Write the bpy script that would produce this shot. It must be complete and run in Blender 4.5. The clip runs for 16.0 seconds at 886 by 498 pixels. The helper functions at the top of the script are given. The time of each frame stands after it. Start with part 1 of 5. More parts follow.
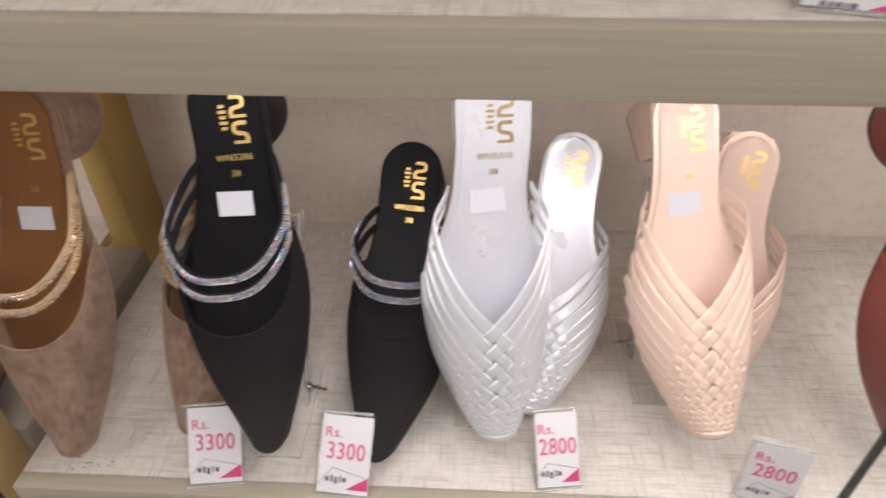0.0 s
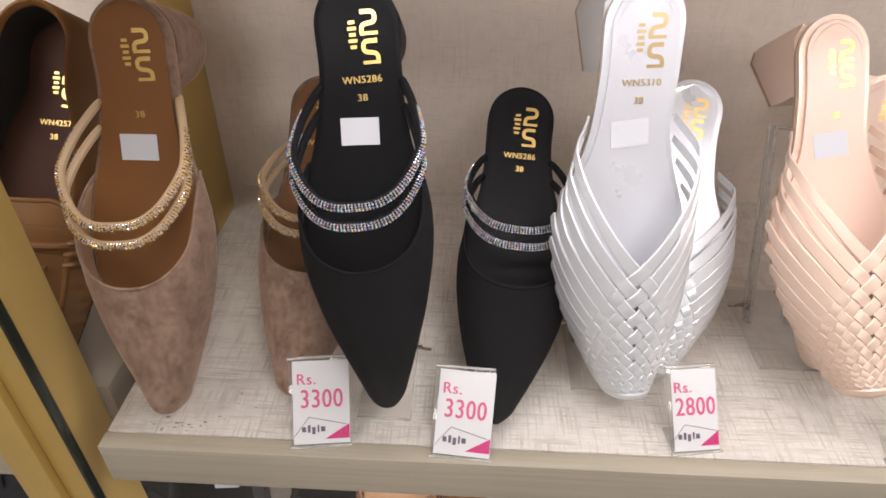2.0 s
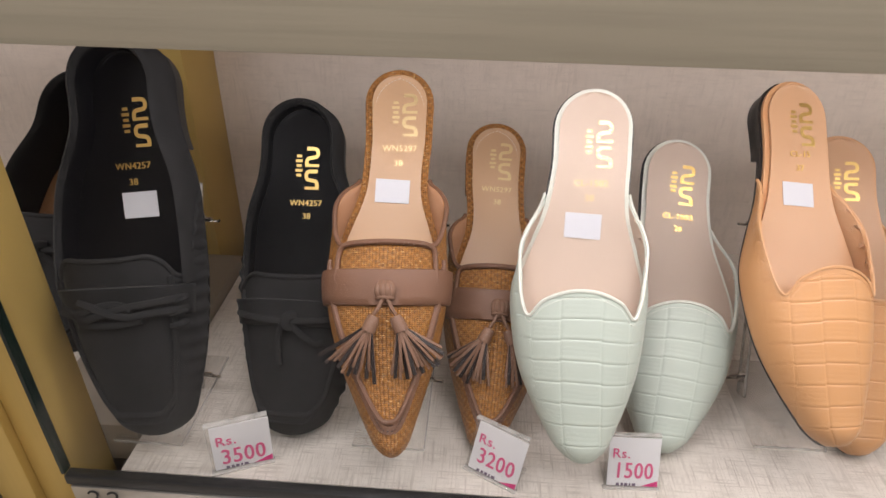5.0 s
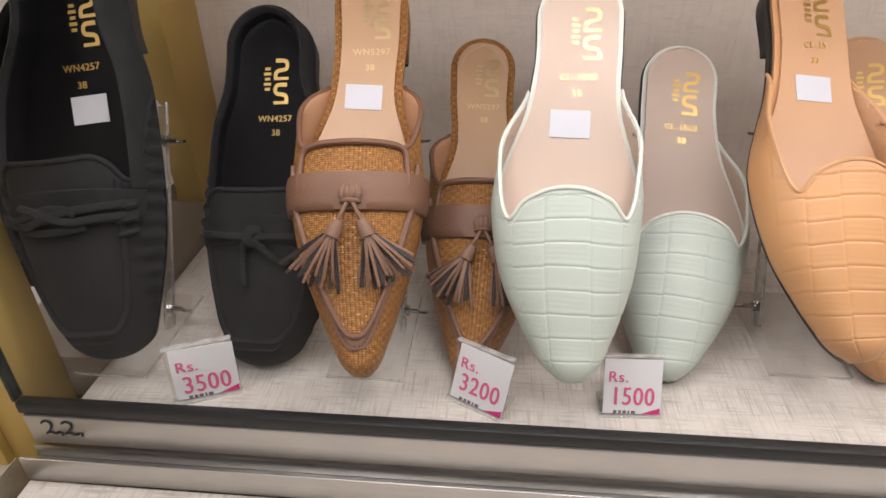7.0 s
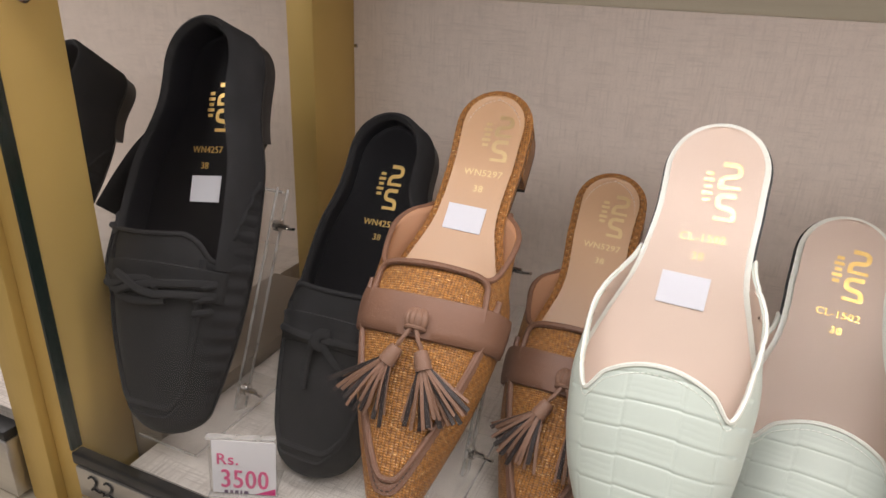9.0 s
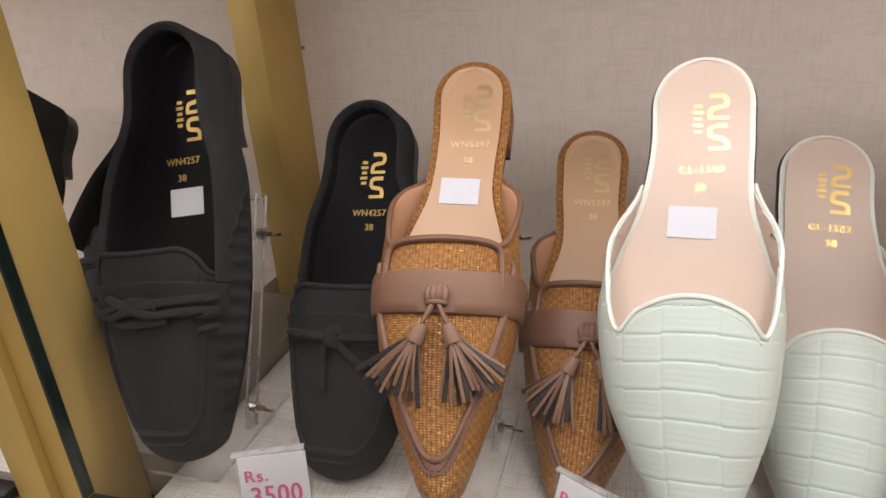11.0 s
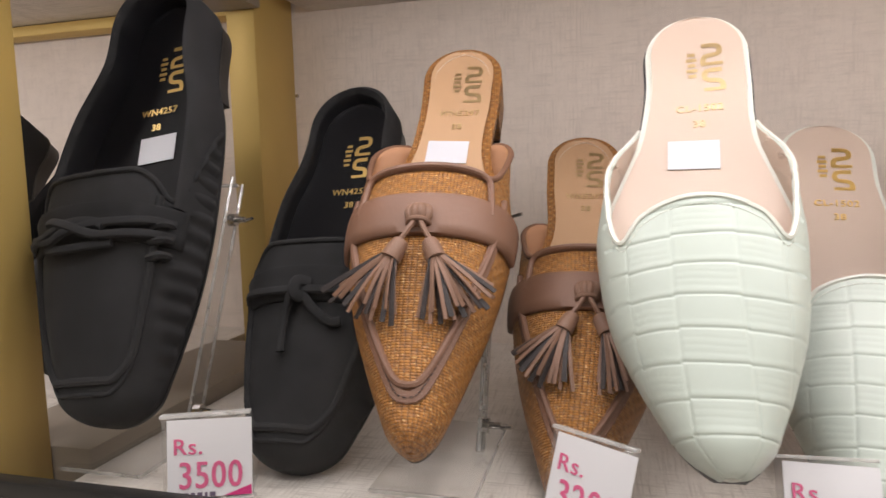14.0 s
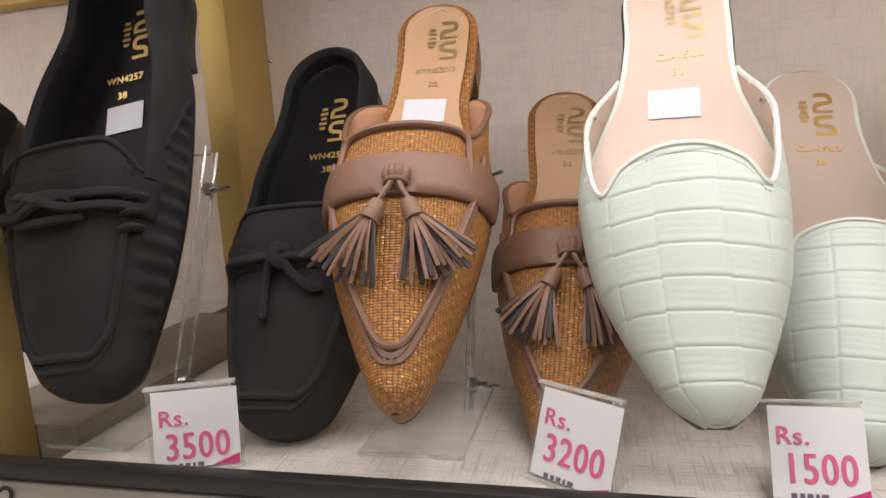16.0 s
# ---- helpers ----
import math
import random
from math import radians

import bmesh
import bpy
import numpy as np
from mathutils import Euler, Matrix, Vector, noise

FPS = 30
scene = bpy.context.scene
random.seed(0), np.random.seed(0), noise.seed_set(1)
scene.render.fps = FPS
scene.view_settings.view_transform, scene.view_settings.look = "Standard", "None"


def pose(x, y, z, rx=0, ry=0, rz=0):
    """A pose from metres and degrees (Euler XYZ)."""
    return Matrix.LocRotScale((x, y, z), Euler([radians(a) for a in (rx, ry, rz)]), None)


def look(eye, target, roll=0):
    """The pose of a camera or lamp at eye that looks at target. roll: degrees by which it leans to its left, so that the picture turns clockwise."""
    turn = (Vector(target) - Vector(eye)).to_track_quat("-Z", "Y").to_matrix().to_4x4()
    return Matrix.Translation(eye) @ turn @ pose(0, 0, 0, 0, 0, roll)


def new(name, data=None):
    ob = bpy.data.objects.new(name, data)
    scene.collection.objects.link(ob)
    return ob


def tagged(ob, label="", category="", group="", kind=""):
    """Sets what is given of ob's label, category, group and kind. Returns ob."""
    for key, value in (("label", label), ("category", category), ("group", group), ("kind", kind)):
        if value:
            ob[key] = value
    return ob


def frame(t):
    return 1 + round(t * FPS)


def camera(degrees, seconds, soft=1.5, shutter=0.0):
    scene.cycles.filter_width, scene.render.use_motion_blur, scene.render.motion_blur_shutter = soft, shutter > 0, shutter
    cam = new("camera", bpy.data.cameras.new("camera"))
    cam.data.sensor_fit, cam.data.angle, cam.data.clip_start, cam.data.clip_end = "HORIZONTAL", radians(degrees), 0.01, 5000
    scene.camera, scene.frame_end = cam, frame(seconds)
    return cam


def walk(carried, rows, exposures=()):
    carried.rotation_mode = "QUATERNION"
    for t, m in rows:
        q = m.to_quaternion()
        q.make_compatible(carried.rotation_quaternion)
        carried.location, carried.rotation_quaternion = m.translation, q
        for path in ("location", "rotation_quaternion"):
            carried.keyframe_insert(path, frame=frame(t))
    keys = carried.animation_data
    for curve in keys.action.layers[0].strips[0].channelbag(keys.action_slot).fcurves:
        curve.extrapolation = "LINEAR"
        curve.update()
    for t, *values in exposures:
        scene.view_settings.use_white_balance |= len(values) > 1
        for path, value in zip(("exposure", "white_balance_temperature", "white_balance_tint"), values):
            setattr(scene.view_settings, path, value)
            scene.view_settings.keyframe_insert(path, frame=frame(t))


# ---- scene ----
cam = camera(68.9, 16.0, shutter=0.4)
PATH = [
    (0, (0.181, -0.255, 1.575), (0.103, 1.31, 0.331), -0.2),
    (0.5, (0.103, -0.26, 1.552), (0.016, 1.322, 0.332), 0.0),
    (1, (0.076, -0.267, 1.535), (-0.006, 1.327, 0.331), 0.3),
    (1.5, (0.076, -0.273, 1.513), (0.005, 1.325, 0.311), 0.6),
    (2, (0.09, -0.264, 1.509), (0.022, 1.338, 0.314), 0.6),
    (2.5, (0.1, -0.27, 1.501), (0.035, 1.335, 0.31), 0.7),
    (3, (0.091, -0.288, 1.393), (0.02, 1.337, 0.229), 0.5),
    (3.5, (0.087, -0.282, 1.253), (-0.007, 1.393, 0.165), 1.1),
    (6, (0.105, -0.263, 1.128), (-0.021, 1.437, 0.082), 0.5),
    (6.5, (0.126, -0.256, 1.092), (-0.037, 1.443, 0.049), -0.5),
    (7, (0.123, -0.27, 1.096), (-0.063, 1.431, 0.062), -1.3),
    (7.5, (0.125, -0.275, 1.099), (-0.085, 1.435, 0.083), -2.0),
    (8, (0.128, -0.263, 1.096), (-0.191, 1.47, 0.151), -3.4),
    (8.5, (0.159, -0.223, 1.097), (-0.35, 1.505, 0.229), -2.5),
    (9, (0.16, -0.216, 1.101), (-0.544, 1.486, 0.32), 2.6),
    (11.5, (0.124, -0.239, 1.065), (-0.385, 1.541, 0.308), -5.5),
    (12, (0.124, -0.246, 1.035), (-0.365, 1.564, 0.339), -5.2),
    (12.5, (0.101, -0.236, 0.984), (-0.337, 1.668, 0.559), -3.4),
    (13, (0.092, -0.227, 0.964), (-0.313, 1.711, 0.686), -2.8),
    (13.5, (0.095, -0.233, 0.954), (-0.324, 1.71, 0.738), -2.1),
    (14, (0.122, -0.233, 0.948), (-0.386, 1.69, 0.745), -1.5),
    (14.5, (0.142, -0.224, 0.949), (-0.382, 1.692, 0.722), -1.9),
    (15, (0.137, -0.223, 0.952), (-0.362, 1.697, 0.691), -3.0),
    (15.5, (0.123, -0.221, 0.941), (-0.346, 1.701, 0.647), -3.6),
    (16, (0.124, -0.228, 0.944), (-0.348, 1.691, 0.637), -3.6),
]
walk(cam, [(t, look(eye, target, roll)) for t, eye, target, roll in PATH], [(0, -0.10), (0.7, -0.02), (2.5, -0.02), (3.0, -0.10), (3.7, -0.10), (6, -0.03), (9, -0.03), (11.3, 0.0), (12.8, 0.22), (14.5, 0.19), (16, 0.14)])

# ---- world and light ----
world = bpy.data.worlds.new("world")
scene.world = world
world.use_nodes = True
world.node_tree.nodes["Background"].inputs[0].default_value = (0.9, 0.85, 0.8, 1)
world.node_tree.nodes["Background"].inputs[1].default_value = 0.02


def area_lamp(name, m, sx, sy, watts, colour):
    data = bpy.data.lights.new(name, "AREA")
    data.shape, data.size, data.size_y = "RECTANGLE", sx, sy
    data.energy, data.color = watts, colour
    ob = new(name, data)
    ob.matrix_world = m
    return ob


WARM = (1.0, 0.943, 0.975)
NEUTRAL = (1.0, 0.96, 0.98)
# light strips behind the front edge of each shelf
for x0, x1, z, watts in ((-0.01, 1.04, 1.453, 1.48), (-0.10, 1.04, 1.104, 1.38), (-1.08, -0.26, 1.453, 1.2), (-1.08, -0.26, 1.104, 1.3)):
    xm = (x0 + x1) / 2
    area_lamp("shelf_light", look((xm, 0.028, z), (xm, 0.140, z - 0.2)), x1 - x0, 0.02, watts * (x1 - x0), WARM)
# ceiling panels of the shop
for lx, ly in ((-1.2, -1.0), (0.6, -1.0), (-1.2, -2.6), (0.6, -2.6), (2.2, -1.0)):
    area_lamp("ceiling_panel_light", look((lx, ly, 2.78), (lx, ly, 0)), 0.6, 0.6, 16, NEUTRAL)

# ---- materials ----
MATS = {}


def node_mat(name):
    m = bpy.data.materials.new(name)
    m.use_nodes = True
    nt = m.node_tree
    return m, nt, nt.nodes["Principled BSDF"]


def add(nt, kind, **props):
    n = nt.nodes.new(kind)
    for k, v in props.items():
        if k == "op":
            n.operation = v
        elif k == "dt":
            n.data_type = v
        elif k == "bt":
            n.blend_type = v
    return n


def mixed(nt, fac, a, b, bt="MIX"):
    n = nt.nodes.new("ShaderNodeMix")
    n.data_type = "RGBA"
    n.blend_type = bt
    for sock, v in ((n.inputs[0], fac), (n.inputs[6], a), (n.inputs[7], b)):
        if hasattr(v, "links"):
            nt.links.new(v, sock)
        else:
            sock.default_value = (*v, 1) if isinstance(v, tuple) else v
    return n.outputs[2]


def maths(nt, op, a, b=0.0, clamp=False):
    n = nt.nodes.new("ShaderNodeMath")
    n.operation, n.use_clamp = op, clamp
    for sock, v in ((n.inputs[0], a), (n.inputs[1], b)):
        if hasattr(v, "links"):
            nt.links.new(v, sock)
        else:
            sock.default_value = v
    return n.outputs[0]


def coords(nt, space="Object", scale=(1, 1, 1), turn=0.0):
    tc, mp = nt.nodes.new("ShaderNodeTexCoord"), nt.nodes.new("ShaderNodeMapping")
    nt.links.new(tc.outputs[space], mp.inputs[0])
    mp.inputs["Scale"].default_value = scale
    mp.inputs["Rotation"].default_value = (0, 0, radians(turn))
    return mp.outputs[0]


def noise_tex(nt, vec, scale, detail=3.0, rough=0.55):
    n = nt.nodes.new("ShaderNodeTexNoise")
    nt.links.new(vec, n.inputs["Vector"])
    n.inputs["Scale"].default_value, n.inputs["Detail"].default_value, n.inputs["Roughness"].default_value = scale, detail, rough
    return n.outputs["Fac"]


def ramp(nt, fac, lo, hi):
    n = nt.nodes.new("ShaderNodeMapRange")
    nt.links.new(fac, n.inputs[0])
    n.inputs[1].default_value, n.inputs[2].default_value = lo, hi
    return n.outputs[0]


def bump(nt, bsdf, height, strength, dist):
    n = nt.nodes.new("ShaderNodeBump")
    n.inputs["Strength"].default_value, n.inputs["Distance"].default_value = strength, dist
    nt.links.new(height, n.inputs["Height"])
    nt.links.new(n.outputs[0], bsdf.inputs["Normal"])
    return n


def linen(name, base, dark, amount, rough=0.5, scale=1.0, spec=0.4):
    """Laminate printed with crossing threads."""
    m, nt, b = node_mat(name)
    ax = noise_tex(nt, coords(nt, "Object", (26 * scale, 640 * scale, 640 * scale)), 1.0, 2.0)
    ay = noise_tex(nt, coords(nt, "Object", (640 * scale, 26 * scale, 26 * scale)), 1.0, 2.0)
    clump = noise_tex(nt, coords(nt, "Object", (55 * scale, 55 * scale, 55 * scale)), 1.0, 2.0)
    tx, ty = ramp(nt, ax, 0.46, 0.66), ramp(nt, ay, 0.46, 0.66)
    thread = maths(nt, "MAXIMUM", tx, ty)
    thread = maths(nt, "MULTIPLY", thread, ramp(nt, clump, 0.15, 0.62))
    cloud = noise_tex(nt, coords(nt), 9.0, 3.0)
    c = mixed(nt, maths(nt, "MULTIPLY", thread, amount), base, dark)
    c = mixed(nt, maths(nt, "MULTIPLY", ramp(nt, cloud, 0.45, 0.8), 0.22), c, tuple(v * 0.8 for v in base))
    nt.links.new(c, b.inputs["Base Color"])
    b.inputs["Roughness"].default_value = rough
    b.inputs["Specular IOR Level"].default_value = spec
    bump(nt, b, thread, 0.25, 0.0004)
    return m


def grainy(name, base, dark, amount, rough=0.5):
    """Laminate with a long grain along x."""
    m, nt, b = node_mat(name)
    g = noise_tex(nt, coords(nt, "Object", (7, 260, 260)), 1.0, 4.0)
    cloud = noise_tex(nt, coords(nt, "Object", (3, 18, 18)), 1.0, 3.0)
    c = mixed(nt, maths(nt, "MULTIPLY", ramp(nt, g, 0.42, 0.75), amount), base, dark)
    c = mixed(nt, maths(nt, "MULTIPLY", ramp(nt, cloud, 0.4, 0.8), 0.25), c, dark)
    nt.links.new(c, b.inputs["Base Color"])
    b.inputs["Roughness"].default_value = rough
    bump(nt, b, g, 0.15, 0.0003)
    return m


def leather(name, base, rough=0.45, grain=900.0, depth=0.25, vary=0.12, coat=0.0, spec=0.5):
    m, nt, b = node_mat(name)
    fine = noise_tex(nt, coords(nt), grain, 3.0)
    broad = noise_tex(nt, coords(nt), 38.0, 3.0)
    c = mixed(nt, maths(nt, "MULTIPLY", ramp(nt, broad, 0.35, 0.75), vary * 2), base, tuple(v * 0.72 for v in base))
    c = mixed(nt, maths(nt, "MULTIPLY", fine, vary), c, tuple(min(1, v * 1.25) for v in base))
    nt.links.new(c, b.inputs["Base Color"])
    r = maths(nt, "ADD", maths(nt, "MULTIPLY", broad, 0.16), rough - 0.08)
    nt.links.new(r, b.inputs["Roughness"])
    b.inputs["Coat Weight"].default_value, b.inputs["Coat Roughness"].default_value = coat, 0.12
    b.inputs["Specular IOR Level"].default_value = spec
    bump(nt, b, fine, depth, 0.0004)
    return m


def suede(name, base, dark, blotch=1.0, sheen=0.5, nap_depth=0.15):
    """Brushed nap with strokes lying in different ways."""
    m, nt, b = node_mat(name)
    strokes = noise_tex(nt, coords(nt, "Object", (42, 32, 42)), 1.4, 5.0, 0.68)
    small = noise_tex(nt, coords(nt, "Object", (260, 190, 260)), 1.0, 4.0, 0.65)
    nap = noise_tex(nt, coords(nt), 700.0, 2.0)
    f = maths(nt, "ADD", maths(nt, "MULTIPLY", ramp(nt, strokes, 0.4, 0.62), 0.62 * blotch), maths(nt, "MULTIPLY", ramp(nt, small, 0.4, 0.65), 0.42 * blotch))
    c = mixed(nt, f, base, dark)
    c = mixed(nt, maths(nt, "MULTIPLY", nap, 0.3 if nap_depth else 0.0), c, tuple(v * 0.6 for v in dark))
    nt.links.new(c, b.inputs["Base Color"])
    b.inputs["Roughness"].default_value = 0.92
    b.inputs["Specular IOR Level"].default_value = 0.15
    b.inputs["Sheen Weight"].default_value, b.inputs["Sheen Roughness"].default_value = sheen, 0.45
    b.inputs["Sheen Tint"].default_value = (*[min(1, v * 2.2 + 0.08) for v in base], 1)
    if nap_depth:
        bump(nt, b, nap, nap_depth, 0.0003)
    return m


def woven(name, base, dark, glint):
    """Coarse raffia cloth: yarns over and under, with a glittering thread."""
    m, nt, b = node_mat(name)
    uv = coords(nt, "UV", (1, 1, 1))
    sep = nt.nodes.new("ShaderNodeSeparateXYZ")
    nt.links.new(uv, sep.inputs[0])
    wob = noise_tex(nt, uv, 260.0, 2.0)
    k = math.pi / 0.0015
    x = maths(nt, "ADD", maths(nt, "MULTIPLY", sep.outputs[0], k), maths(nt, "MULTIPLY", wob, 1.6))
    y = maths(nt, "ADD", maths(nt, "MULTIPLY", sep.outputs[1], k * 1.15), maths(nt, "MULTIPLY", wob, 1.6))
    sx, sy = maths(nt, "ABSOLUTE", maths(nt, "SINE", x)), maths(nt, "ABSOLUTE", maths(nt, "SINE", y))
    cell = maths(nt, "MULTIPLY", maths(nt, "POWER", sx, 0.4), maths(nt, "POWER", sy, 0.4))
    par = maths(nt, "MULTIPLY", maths(nt, "SINE", maths(nt, "MULTIPLY", x, 0.5)), maths(nt, "SINE", maths(nt, "MULTIPLY", y, 0.5)))
    over = ramp(nt, par, -0.6, 0.6)
    height = maths(nt, "MULTIPLY", cell, maths(nt, "ADD", maths(nt, "MULTIPLY", over, 0.5), 0.5))
    cloud = noise_tex(nt, uv, 90.0, 3.0)
    c = mixed(nt, ramp(nt, height, 0.1, 0.65), dark, base)
    c = mixed(nt, maths(nt, "MULTIPLY", ramp(nt, cloud, 0.4, 0.75), 0.35), c, dark)
    spark = noise_tex(nt, coords(nt, "UV", (520, 900, 1)), 1.0, 1.0)
    s = ramp(nt, spark, 0.64, 0.72)
    c = mixed(nt, maths(nt, "MULTIPLY", s, 0.8), c, glint)
    nt.links.new(c, b.inputs["Base Color"])
    nt.links.new(maths(nt, "MULTIPLY", s, 0.8), b.inputs["Metallic"])
    b.inputs["Roughness"].default_value = 0.42
    bump(nt, b, height, 0.8, 0.0009)
    return m


def metal(name, base, rough, streak=0.0, axis=(4, 300, 300), metallic=1.0):
    m, nt, b = node_mat(name)
    s = noise_tex(nt, coords(nt, "Object", axis), 1.0, 3.0)
    cloud = noise_tex(nt, coords(nt), 14.0, 4.0)
    c = mixed(nt, maths(nt, "MULTIPLY", ramp(nt, cloud, 0.4, 0.8), 0.3), base, tuple(v * 0.68 for v in base))
    c = mixed(nt, maths(nt, "MULTIPLY", s, streak), c, tuple(v * 0.5 for v in base))
    nt.links.new(c, b.inputs["Base Color"])
    b.inputs["Metallic"].default_value = metallic
    nt.links.new(maths(nt, "ADD", maths(nt, "MULTIPLY", cloud, 0.15), rough - 0.07), b.inputs["Roughness"])
    return m


def plain(name, base, rough=0.5, metallic=0.0, spec=0.5, speck=0.06):
    m, nt, b = node_mat(name)
    n = noise_tex(nt, coords(nt), 160.0, 3.0)
    c = mixed(nt, maths(nt, "MULTIPLY", n, speck * 2), base, tuple(v * 0.75 for v in base))
    nt.links.new(c, b.inputs["Base Color"])
    b.inputs["Roughness"].default_value, b.inputs["Metallic"].default_value = rough, metallic
    b.inputs["Specular IOR Level"].default_value = spec
    return m


def clear(name, tint, low, high, rough=0.0, haze=0.0):
    """Clear sheet: light goes straight through; the gloss grows towards grazing views."""
    m, nt, b = node_mat(name)
    nt.nodes.remove(b)
    tr, gl, mx, lw = (nt.nodes.new("ShaderNode" + k) for k in ("BsdfTransparent", "BsdfGlossy", "MixShader", "LayerWeight"))
    tr.inputs[0].default_value = (*tint, 1)
    gl.inputs["Roughness"].default_value = rough
    lw.inputs[0].default_value = 0.5
    g = maths(nt, "ADD", maths(nt, "MULTIPLY", maths(nt, "POWER", lw.outputs["Facing"], 4.0), high), low)
    nt.links.new(g, mx.inputs[0])
    nt.links.new(tr.outputs[0], mx.inputs[1])
    nt.links.new(gl.outputs[0], mx.inputs[2])
    last = mx.outputs[0]
    if haze:
        df, m2 = nt.nodes.new("ShaderNodeBsdfDiffuse"), nt.nodes.new("ShaderNodeMixShader")
        df.inputs[0].default_value = (0.8, 0.78, 0.75, 1)
        nt.links.new(maths(nt, "MULTIPLY", noise_tex(nt, coords(nt), 70.0, 4.0), haze * 2), m2.inputs[0])
        nt.links.new(last, m2.inputs[1])
        nt.links.new(df.outputs[0], m2.inputs[2])
        last = m2.outputs[0]
    nt.links.new(last, nt.nodes["Material Output"].inputs["Surface"])
    return m


def stones(name, palette):
    m, nt, b = node_mat(name)
    geo = nt.nodes.new("ShaderNodeNewGeometry")
    cr = nt.nodes.new("ShaderNodeValToRGB")
    cr.color_ramp.interpolation = "CONSTANT"
    els = cr.color_ramp.elements
    while len(els) < len(palette):
        els.new(1.0)
    for i, p in enumerate(palette):
        els[i].position = i / len(palette)
        els[i].color = (*p, 1)
    nt.links.new(geo.outputs["Random Per Island"], cr.inputs[0])
    nt.links.new(cr.outputs[0], b.inputs["Base Color"])
    b.inputs["Metallic"].default_value, b.inputs["Roughness"].default_value = 0.45, 0.1
    return m


M_shelf = linen("shelf_laminate", (0.69, 0.635, 0.57), (0.33, 0.28, 0.23), 0.62, 0.45, 1.25)
M_back = linen("back_laminate", (0.75, 0.65, 0.56), (0.48, 0.41, 0.35), 0.42, 0.55, 1.6)
M_edge = grainy("edge_laminate", (0.455, 0.40, 0.305), (0.31, 0.27, 0.20), 0.5)
M_strip = plain("divider_laminate", (0.25, 0.205, 0.155), 0.5, speck=0.15)
M_gold = metal("brushed_gold", (0.60, 0.415, 0.125), 0.48, 0.2, (300, 300, 5), 0.35)
M_alu = metal("aluminium", (0.62, 0.60, 0.57), 0.38, 0.3)
M_rubber = plain("black_rubber", (0.012, 0.012, 0.012), 0.45)
M_glassedge = plain("glass_edge", (0.004, 0.012, 0.009), 0.2)
M_glass = clear("pane_glass", (0.99, 0.995, 0.992), 0.007, 0.4)
M_acrylic = clear("acrylic", (0.96, 0.955, 0.945), 0.05, 0.4, 0.05, 0.05)
M_acedge = clear("acrylic_edge", (0.80, 0.78, 0.74), 0.08, 0.4, 0.15, 0.30)
M_steel = metal("steel", (0.55, 0.53, 0.50), 0.22)
M_paper = plain("card_paper", (0.74, 0.72, 0.72), 0.6)
M_sticker = plain("sticker_paper", (0.62, 0.62, 0.65), 0.55, speck=0.1)
M_pink = plain("magenta_ink", (0.68, 0.12, 0.25), 0.55)
M_pinkdeep = plain("magenta_patch", (0.60, 0.03, 0.18), 0.5)
M_grey = plain("grey_ink", (0.14, 0.10, 0.15), 0.6)
M_foil = metal("gold_foil", (0.80, 0.56, 0.20), 0.36)
M_foilpale = metal("pale_foil", (0.66, 0.50, 0.27), 0.42)
M_black = suede("black_suede", (0.0085, 0.008, 0.0095), (0.0045, 0.0045, 0.005), 0.7, 0.02, 0.0)
M_nubuck = suede("black_nubuck", (0.024, 0.0235, 0.024), (0.011, 0.011, 0.011), 0.8, 0.28, 0.0)
M_blackpatent = leather("black_smooth_leather", (0.005, 0.005, 0.006), 0.3, 500, 0.08, 0.1, 0.25, 0.4)
M_blackinsole = leather("black_insole", (0.003, 0.003, 0.004), 0.5, 700, 0.0, 0.1, 0.0, 0.12)
M_taupe = suede("taupe_suede", (0.36, 0.24, 0.175), (0.175, 0.105, 0.070), 1.0, 0.45)
M_taninsole = leather("tan_insole", (0.205, 0.082, 0.021), 0.5, 600, 0.1, 0.14, 0.04, 0.3)
M_caminsole = leather("camel_insole", (0.49, 0.30, 0.165), 0.42, 600, 0.1, 0.08)
M_camlining = leather("camel_lining", (0.44, 0.23, 0.125), 0.5, 600, 0.15, 0.12)
M_brownstrap = leather("brown_nubuck_leather", (0.175, 0.083, 0.047), 0.55, 500, 0.4, 0.42)
M_tassel = leather("brown_tassel_leather", (0.21, 0.112, 0.070), 0.6, 500, 0.3, 0.25)
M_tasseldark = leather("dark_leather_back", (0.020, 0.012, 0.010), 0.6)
M_raffia = woven("golden_raffia", (0.46, 0.195, 0.040), (0.11, 0.040, 0.009), (0.9, 0.62, 0.30))
M_mint = leather("mint_leather", (0.505, 0.56, 0.49), 0.4, 420, 0.12, 0.08)
M_mintedge = leather("mint_piping", (0.68, 0.69, 0.61), 0.4)
M_nudeinsole = leather("nude_insole", (0.55, 0.425, 0.335), 0.5, 700, 0.06, 0.05)
M_orange = leather("apricot_leather", (0.59, 0.305, 0.130), 0.4, 420, 0.12, 0.08)
M_orangeedge = leather("apricot_piping", (0.62, 0.34, 0.165), 0.4)
M_orangein = leather("apricot_insole", (0.57, 0.33, 0.18), 0.42, 700, 0.06, 0.05)
M_silver = leather("silver_leather", (0.74, 0.75, 0.77), 0.33, 1500, 0.3, 0.05, 0.2)
M_silver.node_tree.nodes["Principled BSDF"].inputs["Metallic"].default_value = 0.35
M_silverin = leather("silver_insole", (0.70, 0.70, 0.735), 0.3, 700, 0.05, 0.05, 0.3)
M_silverin.node_tree.nodes["Principled BSDF"].inputs["Metallic"].default_value = 0.3
